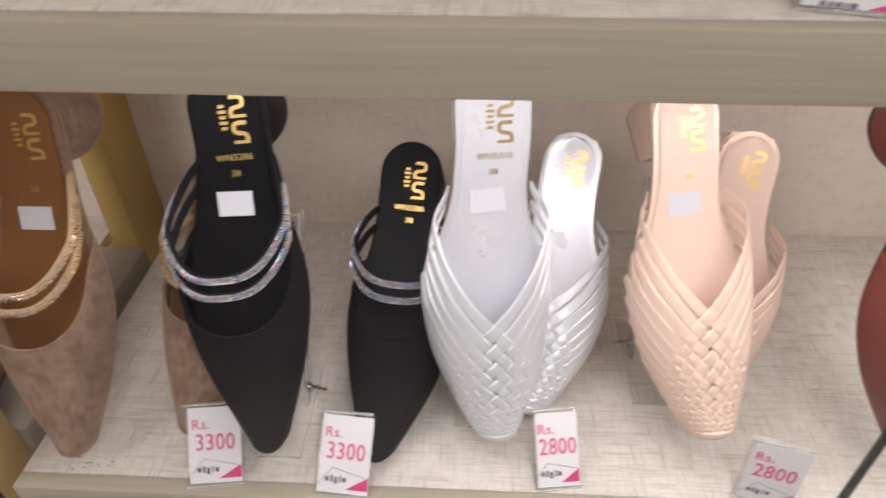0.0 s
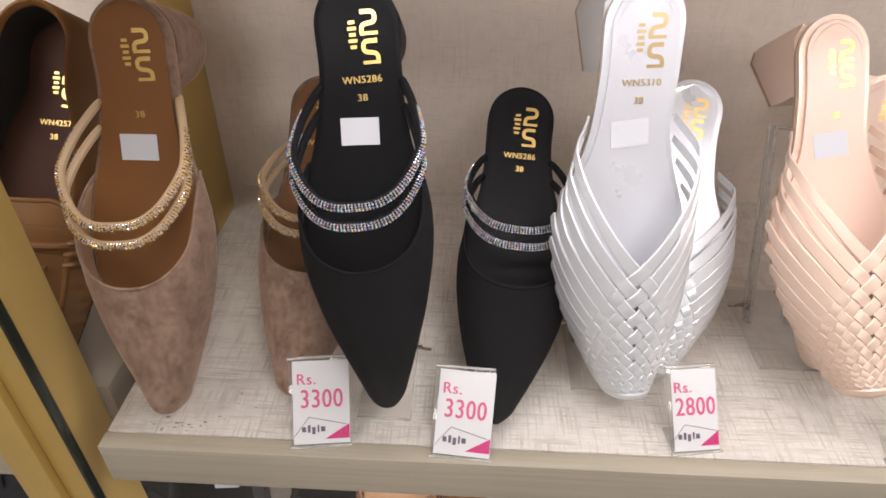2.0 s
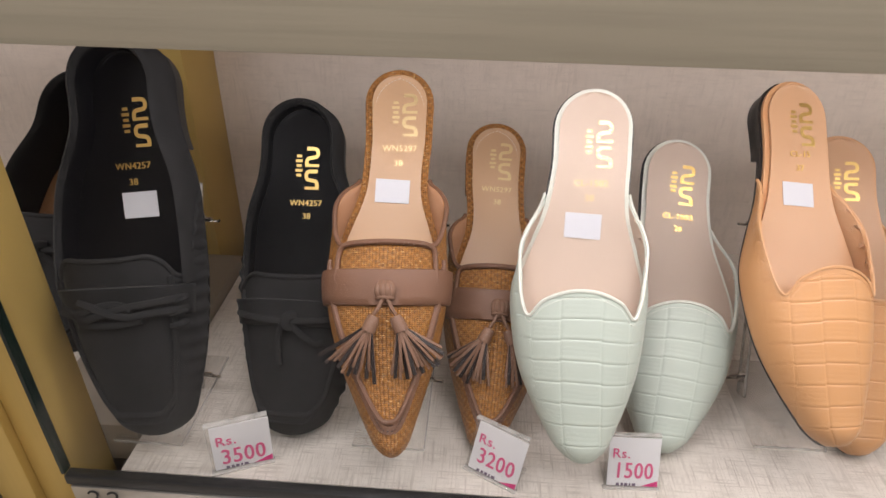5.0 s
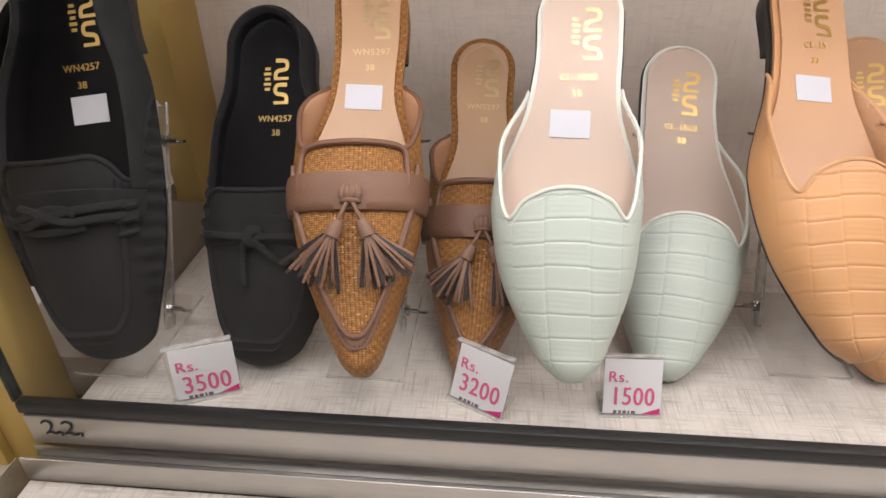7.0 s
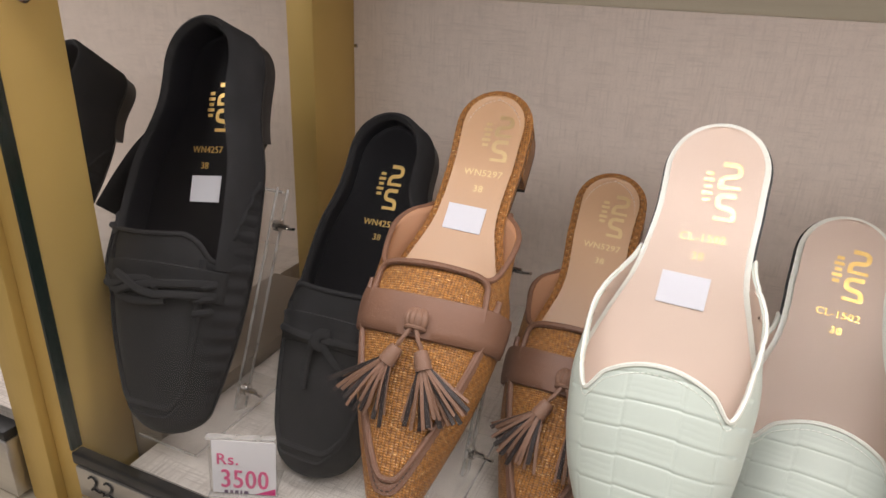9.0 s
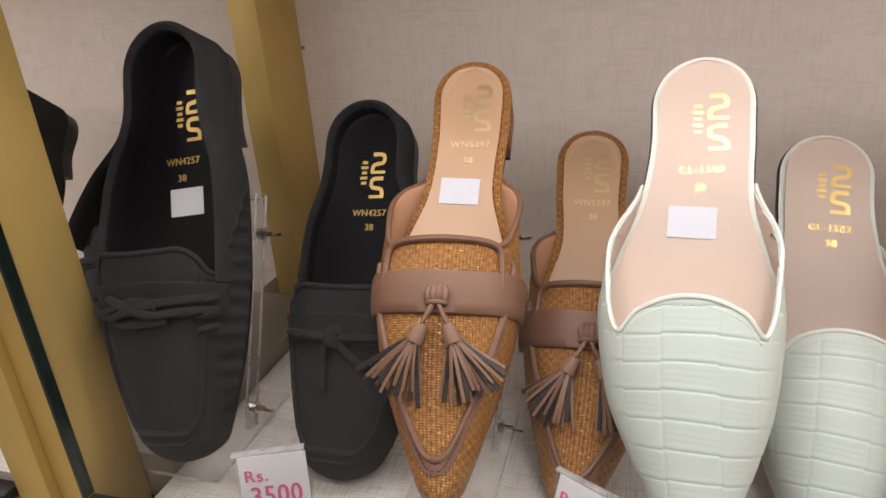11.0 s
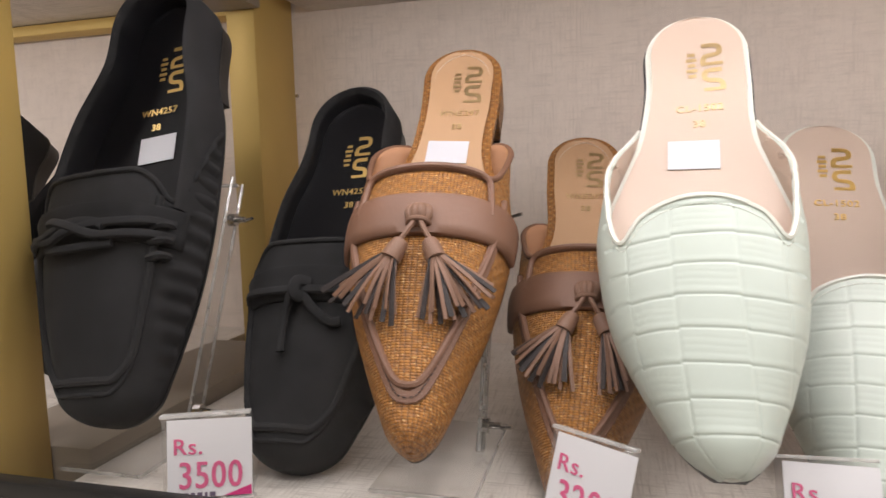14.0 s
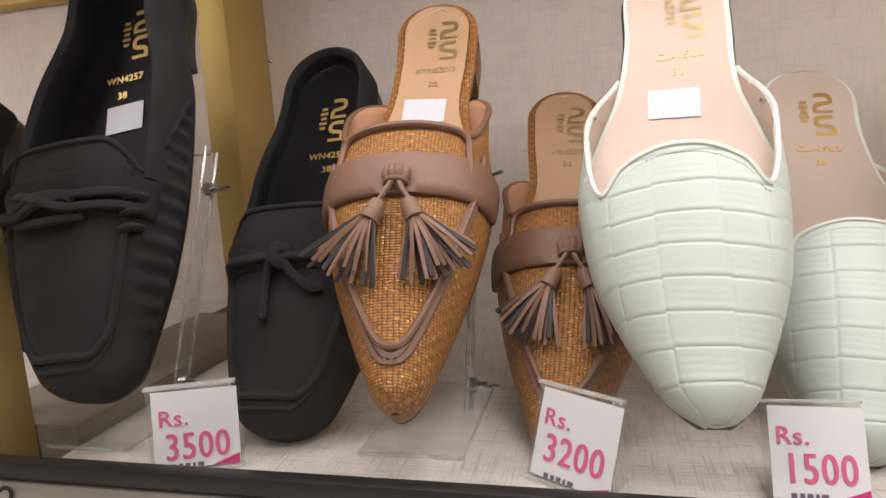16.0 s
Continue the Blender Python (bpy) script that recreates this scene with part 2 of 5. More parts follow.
M_peach = leather("peach_leather", (0.80, 0.60, 0.48), 0.36, 1500, 0.3, 0.06, 0.2)
M_peach.node_tree.nodes["Principled BSDF"].inputs["Metallic"].default_value = 0.2
M_peachin = leather("peach_insole", (0.76, 0.56, 0.45), 0.38, 700, 0.05, 0.05)
M_red = leather("red_leather", (0.17, 0.034, 0.026), 0.4, 500, 0.2, 0.12)
M_cream = leather("cream_leather", (0.62, 0.52, 0.40), 0.4)
M_darkbrown = leather("dark_brown_leather", (0.06, 0.018, 0.007), 0.6, 900, 0.2, 0.12, 0.0, 0.2)
M_ochre = leather("ochre_leather", (0.21, 0.090, 0.020), 0.5, 600, 0.15, 0.15)
M_soleblack = plain("black_sole", (0.012, 0.011, 0.011), 0.5)
M_soletan = plain("tan_sole", (0.42, 0.27, 0.15), 0.5)
M_thread = plain("pale_thread", (0.66, 0.55, 0.45), 0.7)
M_threadblack = plain("black_thread", (0.03, 0.03, 0.035), 0.6)
M_stone_white = stones("clear_rhinestones", [(0.85, 0.85, 0.9), (0.7, 0.3, 0.45), (0.9, 0.6, 0.25), (0.25, 0.4, 0.9), (0.6, 0.6, 0.6), (0.12, 0.12, 0.15), (0.95, 0.95, 1.0), (0.4, 0.7, 0.6)])
M_stone_gold = stones("golden_rhinestones", [(0.62, 0.36, 0.08), (0.85, 0.6, 0.25), (0.28, 0.15, 0.035), (0.95, 0.9, 0.75), (0.3, 0.4, 0.7), (0.55, 0.32, 0.07), (0.14, 0.08, 0.025), (0.7, 0.45, 0.15)])
M_goldcord = leather("beige_gold_strap", (0.52, 0.36, 0.21), 0.4)
M_stain = plain("glue_stain", (0.30, 0.235, 0.165), 0.6)
M_marker = plain("marker_ink", (0.012, 0.012, 0.012), 0.5)
M_floor = plain("floor_tile", (0.52, 0.48, 0.43), 0.25, speck=0.15)
M_wall = plain("shop_wall", (0.55, 0.50, 0.44), 0.7)
M_ceiling = plain("shop_ceiling", (0.75, 0.73, 0.70), 0.8)

# ---- geometry helpers ----


def part(name, bm, material, parent=None, label="", angle=35.0):
    """Links a bmesh as one mesh object under a thing or a part."""
    me = bpy.data.meshes.new(name)
    bm.normal_update()
    if not bm.loops.layers.uv:
        uvl = bm.loops.layers.uv.new("UVMap")
        for f in bm.faces:
            for lp in f.loops:
                c = lp.vert.co
                lp[uvl].uv = (c.x + c.z * 0.7, c.y + c.z * 0.4)
    bm.to_mesh(me)
    bm.free()
    for mt in material if isinstance(material, (list, tuple)) else (material,):
        me.materials.append(mt)
    me.shade_smooth()
    me.set_sharp_from_angle(angle=radians(angle))
    ob = new(name, me)
    if parent is not None:
        ob.parent = parent
    if label:
        ob["label"] = label
    if material in (M_acrylic, M_acedge):
        ob.visible_shadow = False
    return ob


def box(bm, x0, x1, y0, y1, z0, z1, bevel=0.0):
    r = bmesh.ops.create_cube(bm, size=1.0)
    vs = r["verts"]
    for v in vs:
        v.co = ((x0 + x1) / 2 + v.co.x * (x1 - x0), (y0 + y1) / 2 + v.co.y * (y1 - y0), (z0 + z1) / 2 + v.co.z * (z1 - z0))
    if bevel:
        es = list({e for v in vs for e in v.link_edges})
        bmesh.ops.bevel(bm, geom=es, offset=bevel, segments=2, affect="EDGES", profile=0.5)
    return bm


def box_part(name, dims, material, parent=None, bevel=0.0, label=""):
    bm = bmesh.new()
    box(bm, *dims, bevel)
    return part(name, bm, material, parent, label)


def spline(xs, ys, x):
    """Catmull-Rom through the given stations."""
    xs = list(xs)
    if x <= xs[0]:
        return ys[0]
    if x >= xs[-1]:
        return ys[-1]
    i = max(k for k in range(len(xs) - 1) if xs[k] <= x)
    h = xs[i + 1] - xs[i]
    t = (x - xs[i]) / h

    def slope(k):
        a, b = max(k - 1, 0), min(k + 1, len(xs) - 1)
        return (ys[b] - ys[a]) / (xs[b] - xs[a])

    m0, m1 = slope(i) * h, slope(i + 1) * h
    return (2 * t**3 - 3 * t**2 + 1) * ys[i] + (t**3 - 2 * t**2 + t) * m0 + (-2 * t**3 + 3 * t**2) * ys[i + 1] + (t**3 - t**2) * m1


def tube(bm, pts, r, n=8, closed=False, flat=1.0, ups=None):
    """Sweeps a round (or flattened) section along pts; r may be a list."""
    pts = [Vector(p) for p in pts]
    m = len(pts)
    rings, up = [], None
    for i, p in enumerate(pts):
        a = pts[(i - 1) % m] if closed or i else pts[0]
        b = pts[(i + 1) % m] if closed or i < m - 1 else pts[-1]
        t = (b - a).normalized()
        if ups is not None:
            up = Vector(ups[i])
        elif up is None:
            up = Vector((0, 0, 1)) if abs(t.z) < 0.9 else Vector((0, 1, 0))
        up = (up - t * up.dot(t)).normalized()
        side = t.cross(up)
        rr = r[i] if isinstance(r, (list, tuple)) else r
        rings.append([bm.verts.new(p + side * math.cos(k * 2 * math.pi / n) * rr + up * math.sin(k * 2 * math.pi / n) * rr * flat) for k in range(n)])
    for i in range(m if closed else m - 1):
        a, b = rings[i], rings[(i + 1) % m]
        for k in range(n):
            bm.faces.new((a[k], a[(k + 1) % n], b[(k + 1) % n], b[k]))
    if not closed:
        bm.faces.new(rings[0][::-1])
        bm.faces.new(rings[-1])
    return bm


def ribbon(bm, pts, normals, width, thick, taper=None):
    """A strap with rounded shoulders lying along pts on a surface."""
    prof = ((-0.5, -0.35), (-0.5, 0.45), (-0.43, 0.92), (0.0, 1.0), (0.43, 0.92), (0.5, 0.45), (0.5, -0.35))
    m, rings = len(pts), []
    for i in range(m):
        t = (Vector(pts[min(i + 1, m - 1)]) - Vector(pts[max(i - 1, 0)])).normalized()
        nrm = Vector(normals[i])
        nrm = (nrm - t * nrm.dot(t)).normalized()
        side = t.cross(nrm)
        w = width * (taper[i] if taper else 1)
        rings.append([bm.verts.new(Vector(pts[i]) + side * a * w + nrm * b * thick) for a, b in prof])
    n = len(prof)
    for i in range(m - 1):
        for k in range(n):
            bm.faces.new((rings[i][k], rings[i + 1][k], rings[i + 1][(k + 1) % n], rings[i][(k + 1) % n]))
    bm.faces.new(rings[0])
    bm.faces.new(rings[-1][::-1])
    return bm


def text_bm(body, size, depth=0.0002):
    cu = bpy.data.curves.new("lettering", "FONT")
    cu.body, cu.size, cu.extrude = body, size, depth
    cu.space_character = 1.08
    cu.align_x, cu.align_y, cu.resolution_u = "CENTER", "CENTER", 3
    ob = new("lettering", cu)
    bpy.context.view_layer.update()
    me = bpy.data.meshes.new_from_object(ob.evaluated_get(bpy.context.evaluated_depsgraph_get()))
    bm = bmesh.new()
    bm.from_mesh(me)
    bpy.data.objects.remove(ob)
    bpy.data.curves.remove(cu)
    bpy.data.meshes.remove(me)
    return bm


def bold(bm, grow):
    """Thickens lettering a little sideways by a shifted second copy."""
    r = bmesh.ops.duplicate(bm, geom=bm.verts[:] + bm.edges[:] + bm.faces[:])
    for v in r["geom"]:
        if isinstance(v, bmesh.types.BMVert):
            v.co.x += grow
            v.co.z += 0.00003
    return bm


def thing(name, m, label, category, group="", kind=""):
    ob = new(name)
    ob.empty_display_size = 0.02
    ob.matrix_world = m
    return tagged(ob, label, category, group, kind)


# ---- the cabinet ----
Z1, Z2, Z3 = 0.80, 1.133, 1.486
XL, XR, YB = -0.173, 1.05, 0.345


def structure(ob, label):
    return tagged(ob, label, ob.name.split("_")[0], kind="structure")


structure(box_part("wall_back", (-1.1, XR, YB, YB + 0.03, 0.70, 1.9), M_back), "greige linen-pattern laminate back panel")
structure(box_part("shelf_lower", (-0.147, XR, 0.012, YB - 0.0005, Z1 - 0.03, Z1), M_shelf), "pale linen-pattern laminate bottom shelf")


def shelf(name, x0, x1, top, thick, board):
    root = thing(name, pose((x0 + x1) / 2, 0, top - thick), "pale linen laminate shelf with olive-grey front edge", "shelf", kind="structure")
    m = root.matrix_world.inverted()
    for nm, dims, mt, bv in (("shelf_board", (x0, x1, 0.0125, YB - 0.0005, top - board, top), M_shelf, 0.0008), ("front_edge", (x0 - 0.001, x1, -0.001, 0.0120, top - thick - 0.001, top - 0.0006), M_edge, 0.0008)):
        ob = box_part(nm, dims, mt, root, bv)
        ob.matrix_basis = m
    return root


shelf("shelf_middle", -0.157, XR, Z2, 0.038, 0.021)
shelf("shelf_top", -0.157, XR, Z3, 0.031, 0.026)
shelf("shelf_middle", -1.1, -0.229, Z2, 0.038, 0.0135)
structure(box_part("shelf_lower", (-1.1, -0.229, 0.012, YB - 0.0005, Z1 - 0.03, Z1 + 0.006), M_shelf), "pale laminate bottom shelf of the next bay")
# low boards between the two bays
structure(box_part("trim_divider", (-0.229, -0.149, 0.041, 0.274, Z1 - 0.025, Z1 + 0.011), M_strip, None, 0.001), "grey-beige board between the bays")
structure(box_part("trim_divider", (-0.229, -0.166, 0.041, 0.274, Z2 - 0.034, Z2 + 0.012), M_strip, None, 0.001), "grey-beige board between the bays")
structure(box_part("trim_bracket", (-1.1, -0.2025, 0.318, 0.3395, 1.1085, 1.119), M_gold, None, 0.001), "gold rail under the shelf of the next bay")


def post(name, x0, x1, y0, y1, label):
    ob = box_part(name, (x0, x1, y0, y1, 0.55, 1.9), M_gold, None, 0.0016)
    return tagged(ob, label, "post", kind="structure")


post("post_front", -0.2003, XL, 0.0, 0.040, "brushed gold metal tube upright at the cabinet front")
post("post_cover", -0.2265, -0.2006, -0.006, 0.036, "brushed gold metal cover strip beside the upright")
post("post_back", -0.2003, XL, 0.275, YB - 0.0005, "brushed gold metal tube upright at the back panel")

# sliding glass front with its rail
pane = box_part("window_1", (XL + 0.0018, 0.437, -0.0070, -0.0030, 0.812, 1.9), M_glass)
pane.visible_shadow = False
tagged(pane, "clear sliding glass pane closing the cabinet", "glass pane", kind="structure")
tagged(box_part("trim_glass_edge", (XL - 0.0006, XL + 0.0016, -0.0072, -0.0002, 0.8162, 1.9), M_glassedge), "dark green edge of the glass pane", "glass edge", kind="structure")
tagged(box_part("trim_glass_edge", (0.4372, 0.4402, -0.0074, -0.0026, 0.8162, 1.9), M_glassedge), "dark green edge where the panes meet", "glass edge", kind="structure")
pane2 = box_part("window_2", (0.4404, XR, -0.0070, -0.0030, 0.812, 1.9), M_glass)
pane2.visible_shadow = False
tagged(pane2, "clear sliding glass pane of the same cabinet", "glass pane", kind="structure")
rail = thing("sliding_rail", pose(0.4, -0.01, 0.757), "worn aluminium sliding door rail with black gasket", "door rail", kind="structure")
ri = rail.matrix_world.inverted()
for nm, dims, mt, bv in (
    ("gasket", (XL + 0.001, XR, -0.0085, -0.0005, 0.8075, 0.8160), M_rubber, 0.0012),
    ("door_profile", (XL + 0.004, XR, -0.0095, 0.0, 0.784, 0.8073), M_alu, 0.0008),
    ("track_floor", (XL - 0.003, XR, -0.0150, 0.012, 0.757, 0.7660), M_alu, 0.0004),
    ("track_lip", (XL - 0.003, XR, -0.0050, -0.0035, 0.7662, 0.7755), M_alu, 0.0003),
    ("track_flange", (XL - 0.005, XR, -0.0172, -0.0152, 0.757, 0.7770), M_alu, 0.0006),
):
    ob = box_part(nm, dims, mt, rail, bv)
    ob.matrix_basis = ri
# handwritten number on the rail
for k, bx in enumerate((-0.153, -0.140)):
    bm = bmesh.new()
    s = 0.0052
    pts = [(-0.9, 0, 0.75), (-0.45, 0, 1.1), (0.1, 0, 1.0), (0.25, 0, 0.45), (-0.2, 0, -0.35), (-0.85, 0, -0.95), (-0.3, 0, -0.7), (0.35, 0, -0.95), (0.9, 0, -0.75)]
    fine = [[spline(range(9), [p[a] for p in pts], i / 4) * s for a in range(3)] for i in range(33)]
    tube(bm, fine, 0.00085, 6)
    ob = part("digit", bm, M_marker, rail, "black marker handwriting")
    ob.matrix_basis = ri @ pose(bx, -0.0097, 0.7985, 0, -4 + 6 * k, 0)
    bm = bmesh.new()
    tube(bm, [(0, 0, 0.0009), (0.0003, 0, -0.0004), (-0.0002, 0, -0.0012)], 0.0008, 6)
    ob = part("dot", bm, M_marker, rail, "black marker handwriting")
    ob.matrix_basis = ri @ pose(bx + 0.0062, -0.0097, 0.7938)

structure(box_part("ledge", (XL - 0.004, XR, -0.42, -0.0173, 0.735, 0.757), M_shelf, None, 0.001), "pale linen laminate counter ledge below the rail")
structure(box_part("ledge_base", (XL, XR, -0.40, 0.34, 0.0, 0.734), M_edge), "laminate cabinet base")
structure(box_part("ledge_base", (-1.1, -0.20, -0.10, 0.34, 0.0, 0.755), M_edge), "laminate cabinet base of the next bay")
tagged(box_part("sliding_rail", (-1.1, -0.229, -0.014, 0.0, 0.76, 0.806), M_alu, None, 0.001), "aluminium sliding rail of the next bay", "door rail", kind="structure")
tagged(box_part("gasket_strip", (-1.1, -0.229, -0.013, 0.0, 0.8062, 0.8135), M_rubber, None, 0.001), "black rubber gasket of the next bay", "gasket", kind="structure")

# the shop round the cabinet
structure(box_part("floor", (-4, 4, -4.5, 0.4, -0.05, 0.0), M_floor), "pale polished floor tiles")
structure(box_part("ceiling", (-4, 4, -4.5, 0.4, 2.8, 2.85), M_ceiling), "white ceiling")
structure(box_part("wall_south", (-4, 4, -4.55, -4.5, 0, 2.8), M_wall), "beige shop wall")
structure(box_part("wall_west", (-4.05, -4, -4.5, 0.4, 0, 2.8), M_wall), "beige shop wall")
structure(box_part("wall_east", (4, 4.05, -4.5, 0.4, 0, 2.8), M_wall), "beige shop wall")
structure(box_part("wall_north", (-4, 4, 0.40, 0.45, 0, 2.8), M_wall), "beige shop wall behind the cabinet")

# ---- footwear ----


class Last:
    """Shape of a shoe in its own space: x across, y from toe tip to heel, z off the footbed."""

    def __init__(self, length, width=0.040, toe="point", sag=0.006, vamp=0.040, lean=1, heelw=0.0262, waist=None, flare=None):
        self.L, self.sag, self.lean = length, sag, lean
        L = length
        if toe == "point":
            xs = (0, 0.06, 0.14, 0.24, 0.36, 0.46, 0.56, 0.66, 0.80, 1.0)
            ys = (0.165, 0.335, 0.55, 0.785, 0.965, 1.0, 0.89, 0.72, 0.66, 0.70)
        elif toe == "almond":
            xs = (0, 0.06, 0.14, 0.24, 0.36, 0.46, 0.56, 0.66, 0.80, 1.0)
            ys = (0.26, 0.42, 0.64, 0.86, 0.98, 1.0, 0.89, 0.73, 0.66, 0.70)
        else:
            xs = (0, 0.06, 0.14, 0.24, 0.36, 0.46, 0.56, 0.66, 0.80, 1.0)
            ys = (0.44, 0.57, 0.73, 0.89, 0.99, 1.0, 0.97, 0.89, 0.74, 0.74)
        full = list(ys)
        if flare:
            full[6:9] = flare
        if waist:
            ys = ys[:6] + tuple(waist) + ys[9:]
        self.xs, self.ys = [x * L for x in xs], [y * width for y in ys]
        self.wide = [y * width for y in full]
        self.ys[-1] = heelw
        if not waist:
            self.ys[-2] = heelw * 0.96
        self.round = 0.010 if toe == "point" else 0.014
        self.vh = vamp

    def hw(self, u, g=0.0):
        """Half width at u, for an outline grown by g all round."""
        r = self.ys[-1] * 1.05
        w = spline(self.xs, self.ys, u) + g
        if u < self.round:
            w *= math.sqrt(max(0.0, 1 - (1 - max(u + g, 0) / (self.round + g)) ** 2)) if self.round + g > 0 else 1
        if u > self.L - r:
            w *= math.sqrt(max(0.0, 1 - min(1.0, (u - self.L + r) / (r + g)) ** 2))
        return max(w, 0.0)

    def mid(self, u):
        s = u / self.L
        return self.lean * (0.0055 * math.sin(math.pi * min(1, s * 1.25)) - 0.003 * s)

    def bed(self, u):
        s = u / self.L
        return -self.sag * math.sin(math.pi * s) ** 1.0 * (1.15 - 0.3 * s)

    def height(self, u):
        s = u / self.L
        h = spline((0, 0.08, 0.2, 0.35, 0.5, 0.75), [v * self.vh for v in (0.42, 0.52, 0.72, 0.93, 1.05, 1.0)], s)
        if u < self.round:
            h *= math.sqrt(max(0.0, 1 - (1 - u / self.round) ** 2))
        return h

    def top(self, u, th, lift=0.0):
        """Point of the upper at u, th degrees round from the right-hand sole edge."""
        a = radians(th)
        c, s = math.cos(a), math.sin(a)
        w = self.hw(u) + 0.0015
        k = min(1.0, min(th, 180 - th) / 26.0)
        if u > 0.3 * self.L:
            w += max(0.0, spline(self.xs, self.wide, u) - self.hw(u)) * k * k * (3 - 2 * k)
        x = self.mid(u) + (w + lift * abs(c)) * math.copysign(abs(c) ** 0.86, c)
        z = self.bed(u) - 0.005 + (self.height(u) + 0.005 + lift) * s**0.78
        return Vector((x, u - lift * max(0.0, 1 - u / 0.03), z))

    def normal(self, u, th):
        e = 0.0008
        du = self.top(u + e, th) - self.top(max(u - e, 0.0002), th)
        da = self.top(u, min(th + 1.5, 179.9)) - self.top(u, max(th - 1.5, 0.1))
        return du.cross(da).normalized() * -1 if du.cross(da).dot(self.top(u, th) - Vector((self.mid(u), u + 0.02, self.bed(u)))) < 0 else du.cross(da).normalized()


def solid_sole(last, u0, u1, top, bottom, grow, n=46, across=6, cup=0.0):
    """Board that follows the footbed between u0 and u1."""
    bm = bmesh.new()
    rows = []
    for i in range(n + 1):
        k = i / n
        u = u0 + (u1 - u0) * (0.5 - 0.5 * math.cos(math.pi * k)) ** 1.0
        w = max(last.hw(u, grow), 0.0002)
        uu = u
        c, z = last.mid(u), last.bed(u)
        a = [bm.verts.new((c - w + 2 * w * j / across, uu, z + top + cup * (2 * j / across - 1) ** 4)) for j in range(across + 1)]
        b = [bm.verts.new((c - w * 0.97 + 2 * w * 0.97 * j / across, uu, z + bottom)) for j in range(across + 1)]
        rows.append((a, b))
    for i in range(n):
        (a, b), (c, d) = rows[i], rows[i + 1]
        for j in range(across):
            bm.faces.new((a[j], a[j + 1], c[j + 1], c[j]))
            bm.faces.new((b[j + 1], b[j], d[j], d[j + 1]))
        bm.faces.new((a[0], c[0], d[0], b[0]))
        bm.faces.new((c[-1], a[-1], b[-1], d[-1]))
    for a, b in (rows[0], rows[-1]):
        for j in range(across):
            f = (a[j], b[j], b[j + 1], a[j + 1])
            bm.faces.new(f if a is rows[0][0] else f[::-1])
    return bm


def sole_path(last, u0, grow, lift, n=60):
    """Line round the heel end of the footbed, from one side at u0 to the other."""
    out = []
    for i in range(n + 1):
        k = i / n
        f = abs(2 * k - 1)
        side = -1 if k < 0.5 else 1
        u = u0 + (last.L - u0) * math.sin(math.pi / 2 * (1 - f))
        u = min(u, last.L - 1e-5)
        w = last.hw(u) + grow
        out.append(Vector((last.mid(u) + side * max(w, 0) * (1 if f > 0.001 else 0), u + grow * (1 - f), last.bed(u) + lift)))
    return out


def upper(last, edge, nt=48, ns=40, relief=None, power=1.35):
    """The shell of the upper; edge(th) gives how far back it reaches."""
    bm = bmesh.new()
    uvl = bm.loops.layers.uv.new("UVMap")
    grid, uvs = [], {}
    for i in range(nt + 1):
        th = 180.0 * i / nt
        row = []
        for j in range(ns + 1):
            u = max(edge(th) * (j / ns) ** power, 0.00015)
            arc = (th - 90) / 90 * last.hw(max(u, 0.012)) * 1.35
            lift = relief(arc, u) if relief else 0.0
            v = bm.verts.new(last.top(u, th, lift))
            uvs[v] = (arc, u)
            row.append(v)
        grid.append(row)
    for i in range(nt):
        for j in range(ns):
            f = bm.faces.new((grid[i][j], grid[i][j + 1], grid[i + 1][j + 1], grid[i + 1][j]))
            for lp in f.loops:
                lp[uvl].uv = uvs[lp.vert]
    rim = [grid[i][-1].co.copy() for i in range(nt + 1)]
    bmesh.ops.recalc_face_normals(bm, faces=bm.faces)
    c = Vector((0, 0.05, -0.2))
    f = max(bm.faces, key=lambda q: q.calc_center_median().z)
    if f.normal.dot(f.calc_center_median() - c) < 0:
        bmesh.ops.reverse_faces(bm, faces=bm.faces)
    return bm, rim


def shell(name, bm, outer, inner, parent, thick=0.0016, label="", angle=60):
    ob = part(name, bm, [outer, inner], parent, label, angle)
    md = ob.modifiers.new("thickness", "SOLIDIFY")
    md.thickness, md.offset, md.material_offset, md.material_offset_rim = thick, -1.0, 1, 0
    ob.cycles.shadow_terminator_geometry_offset = 0.45
    ob.cycles.shadow_terminator_offset = 0.15
    return ob


def mirrored(xs, ys):
    """Edge line given over 0 to 90 degrees, the same on both sides."""
    xs, ys = (*xs, 180 - xs[-2]), [*ys, ys[-2]]
    return lambda th: spline(xs, ys, th if th <= 90 else 180 - th)


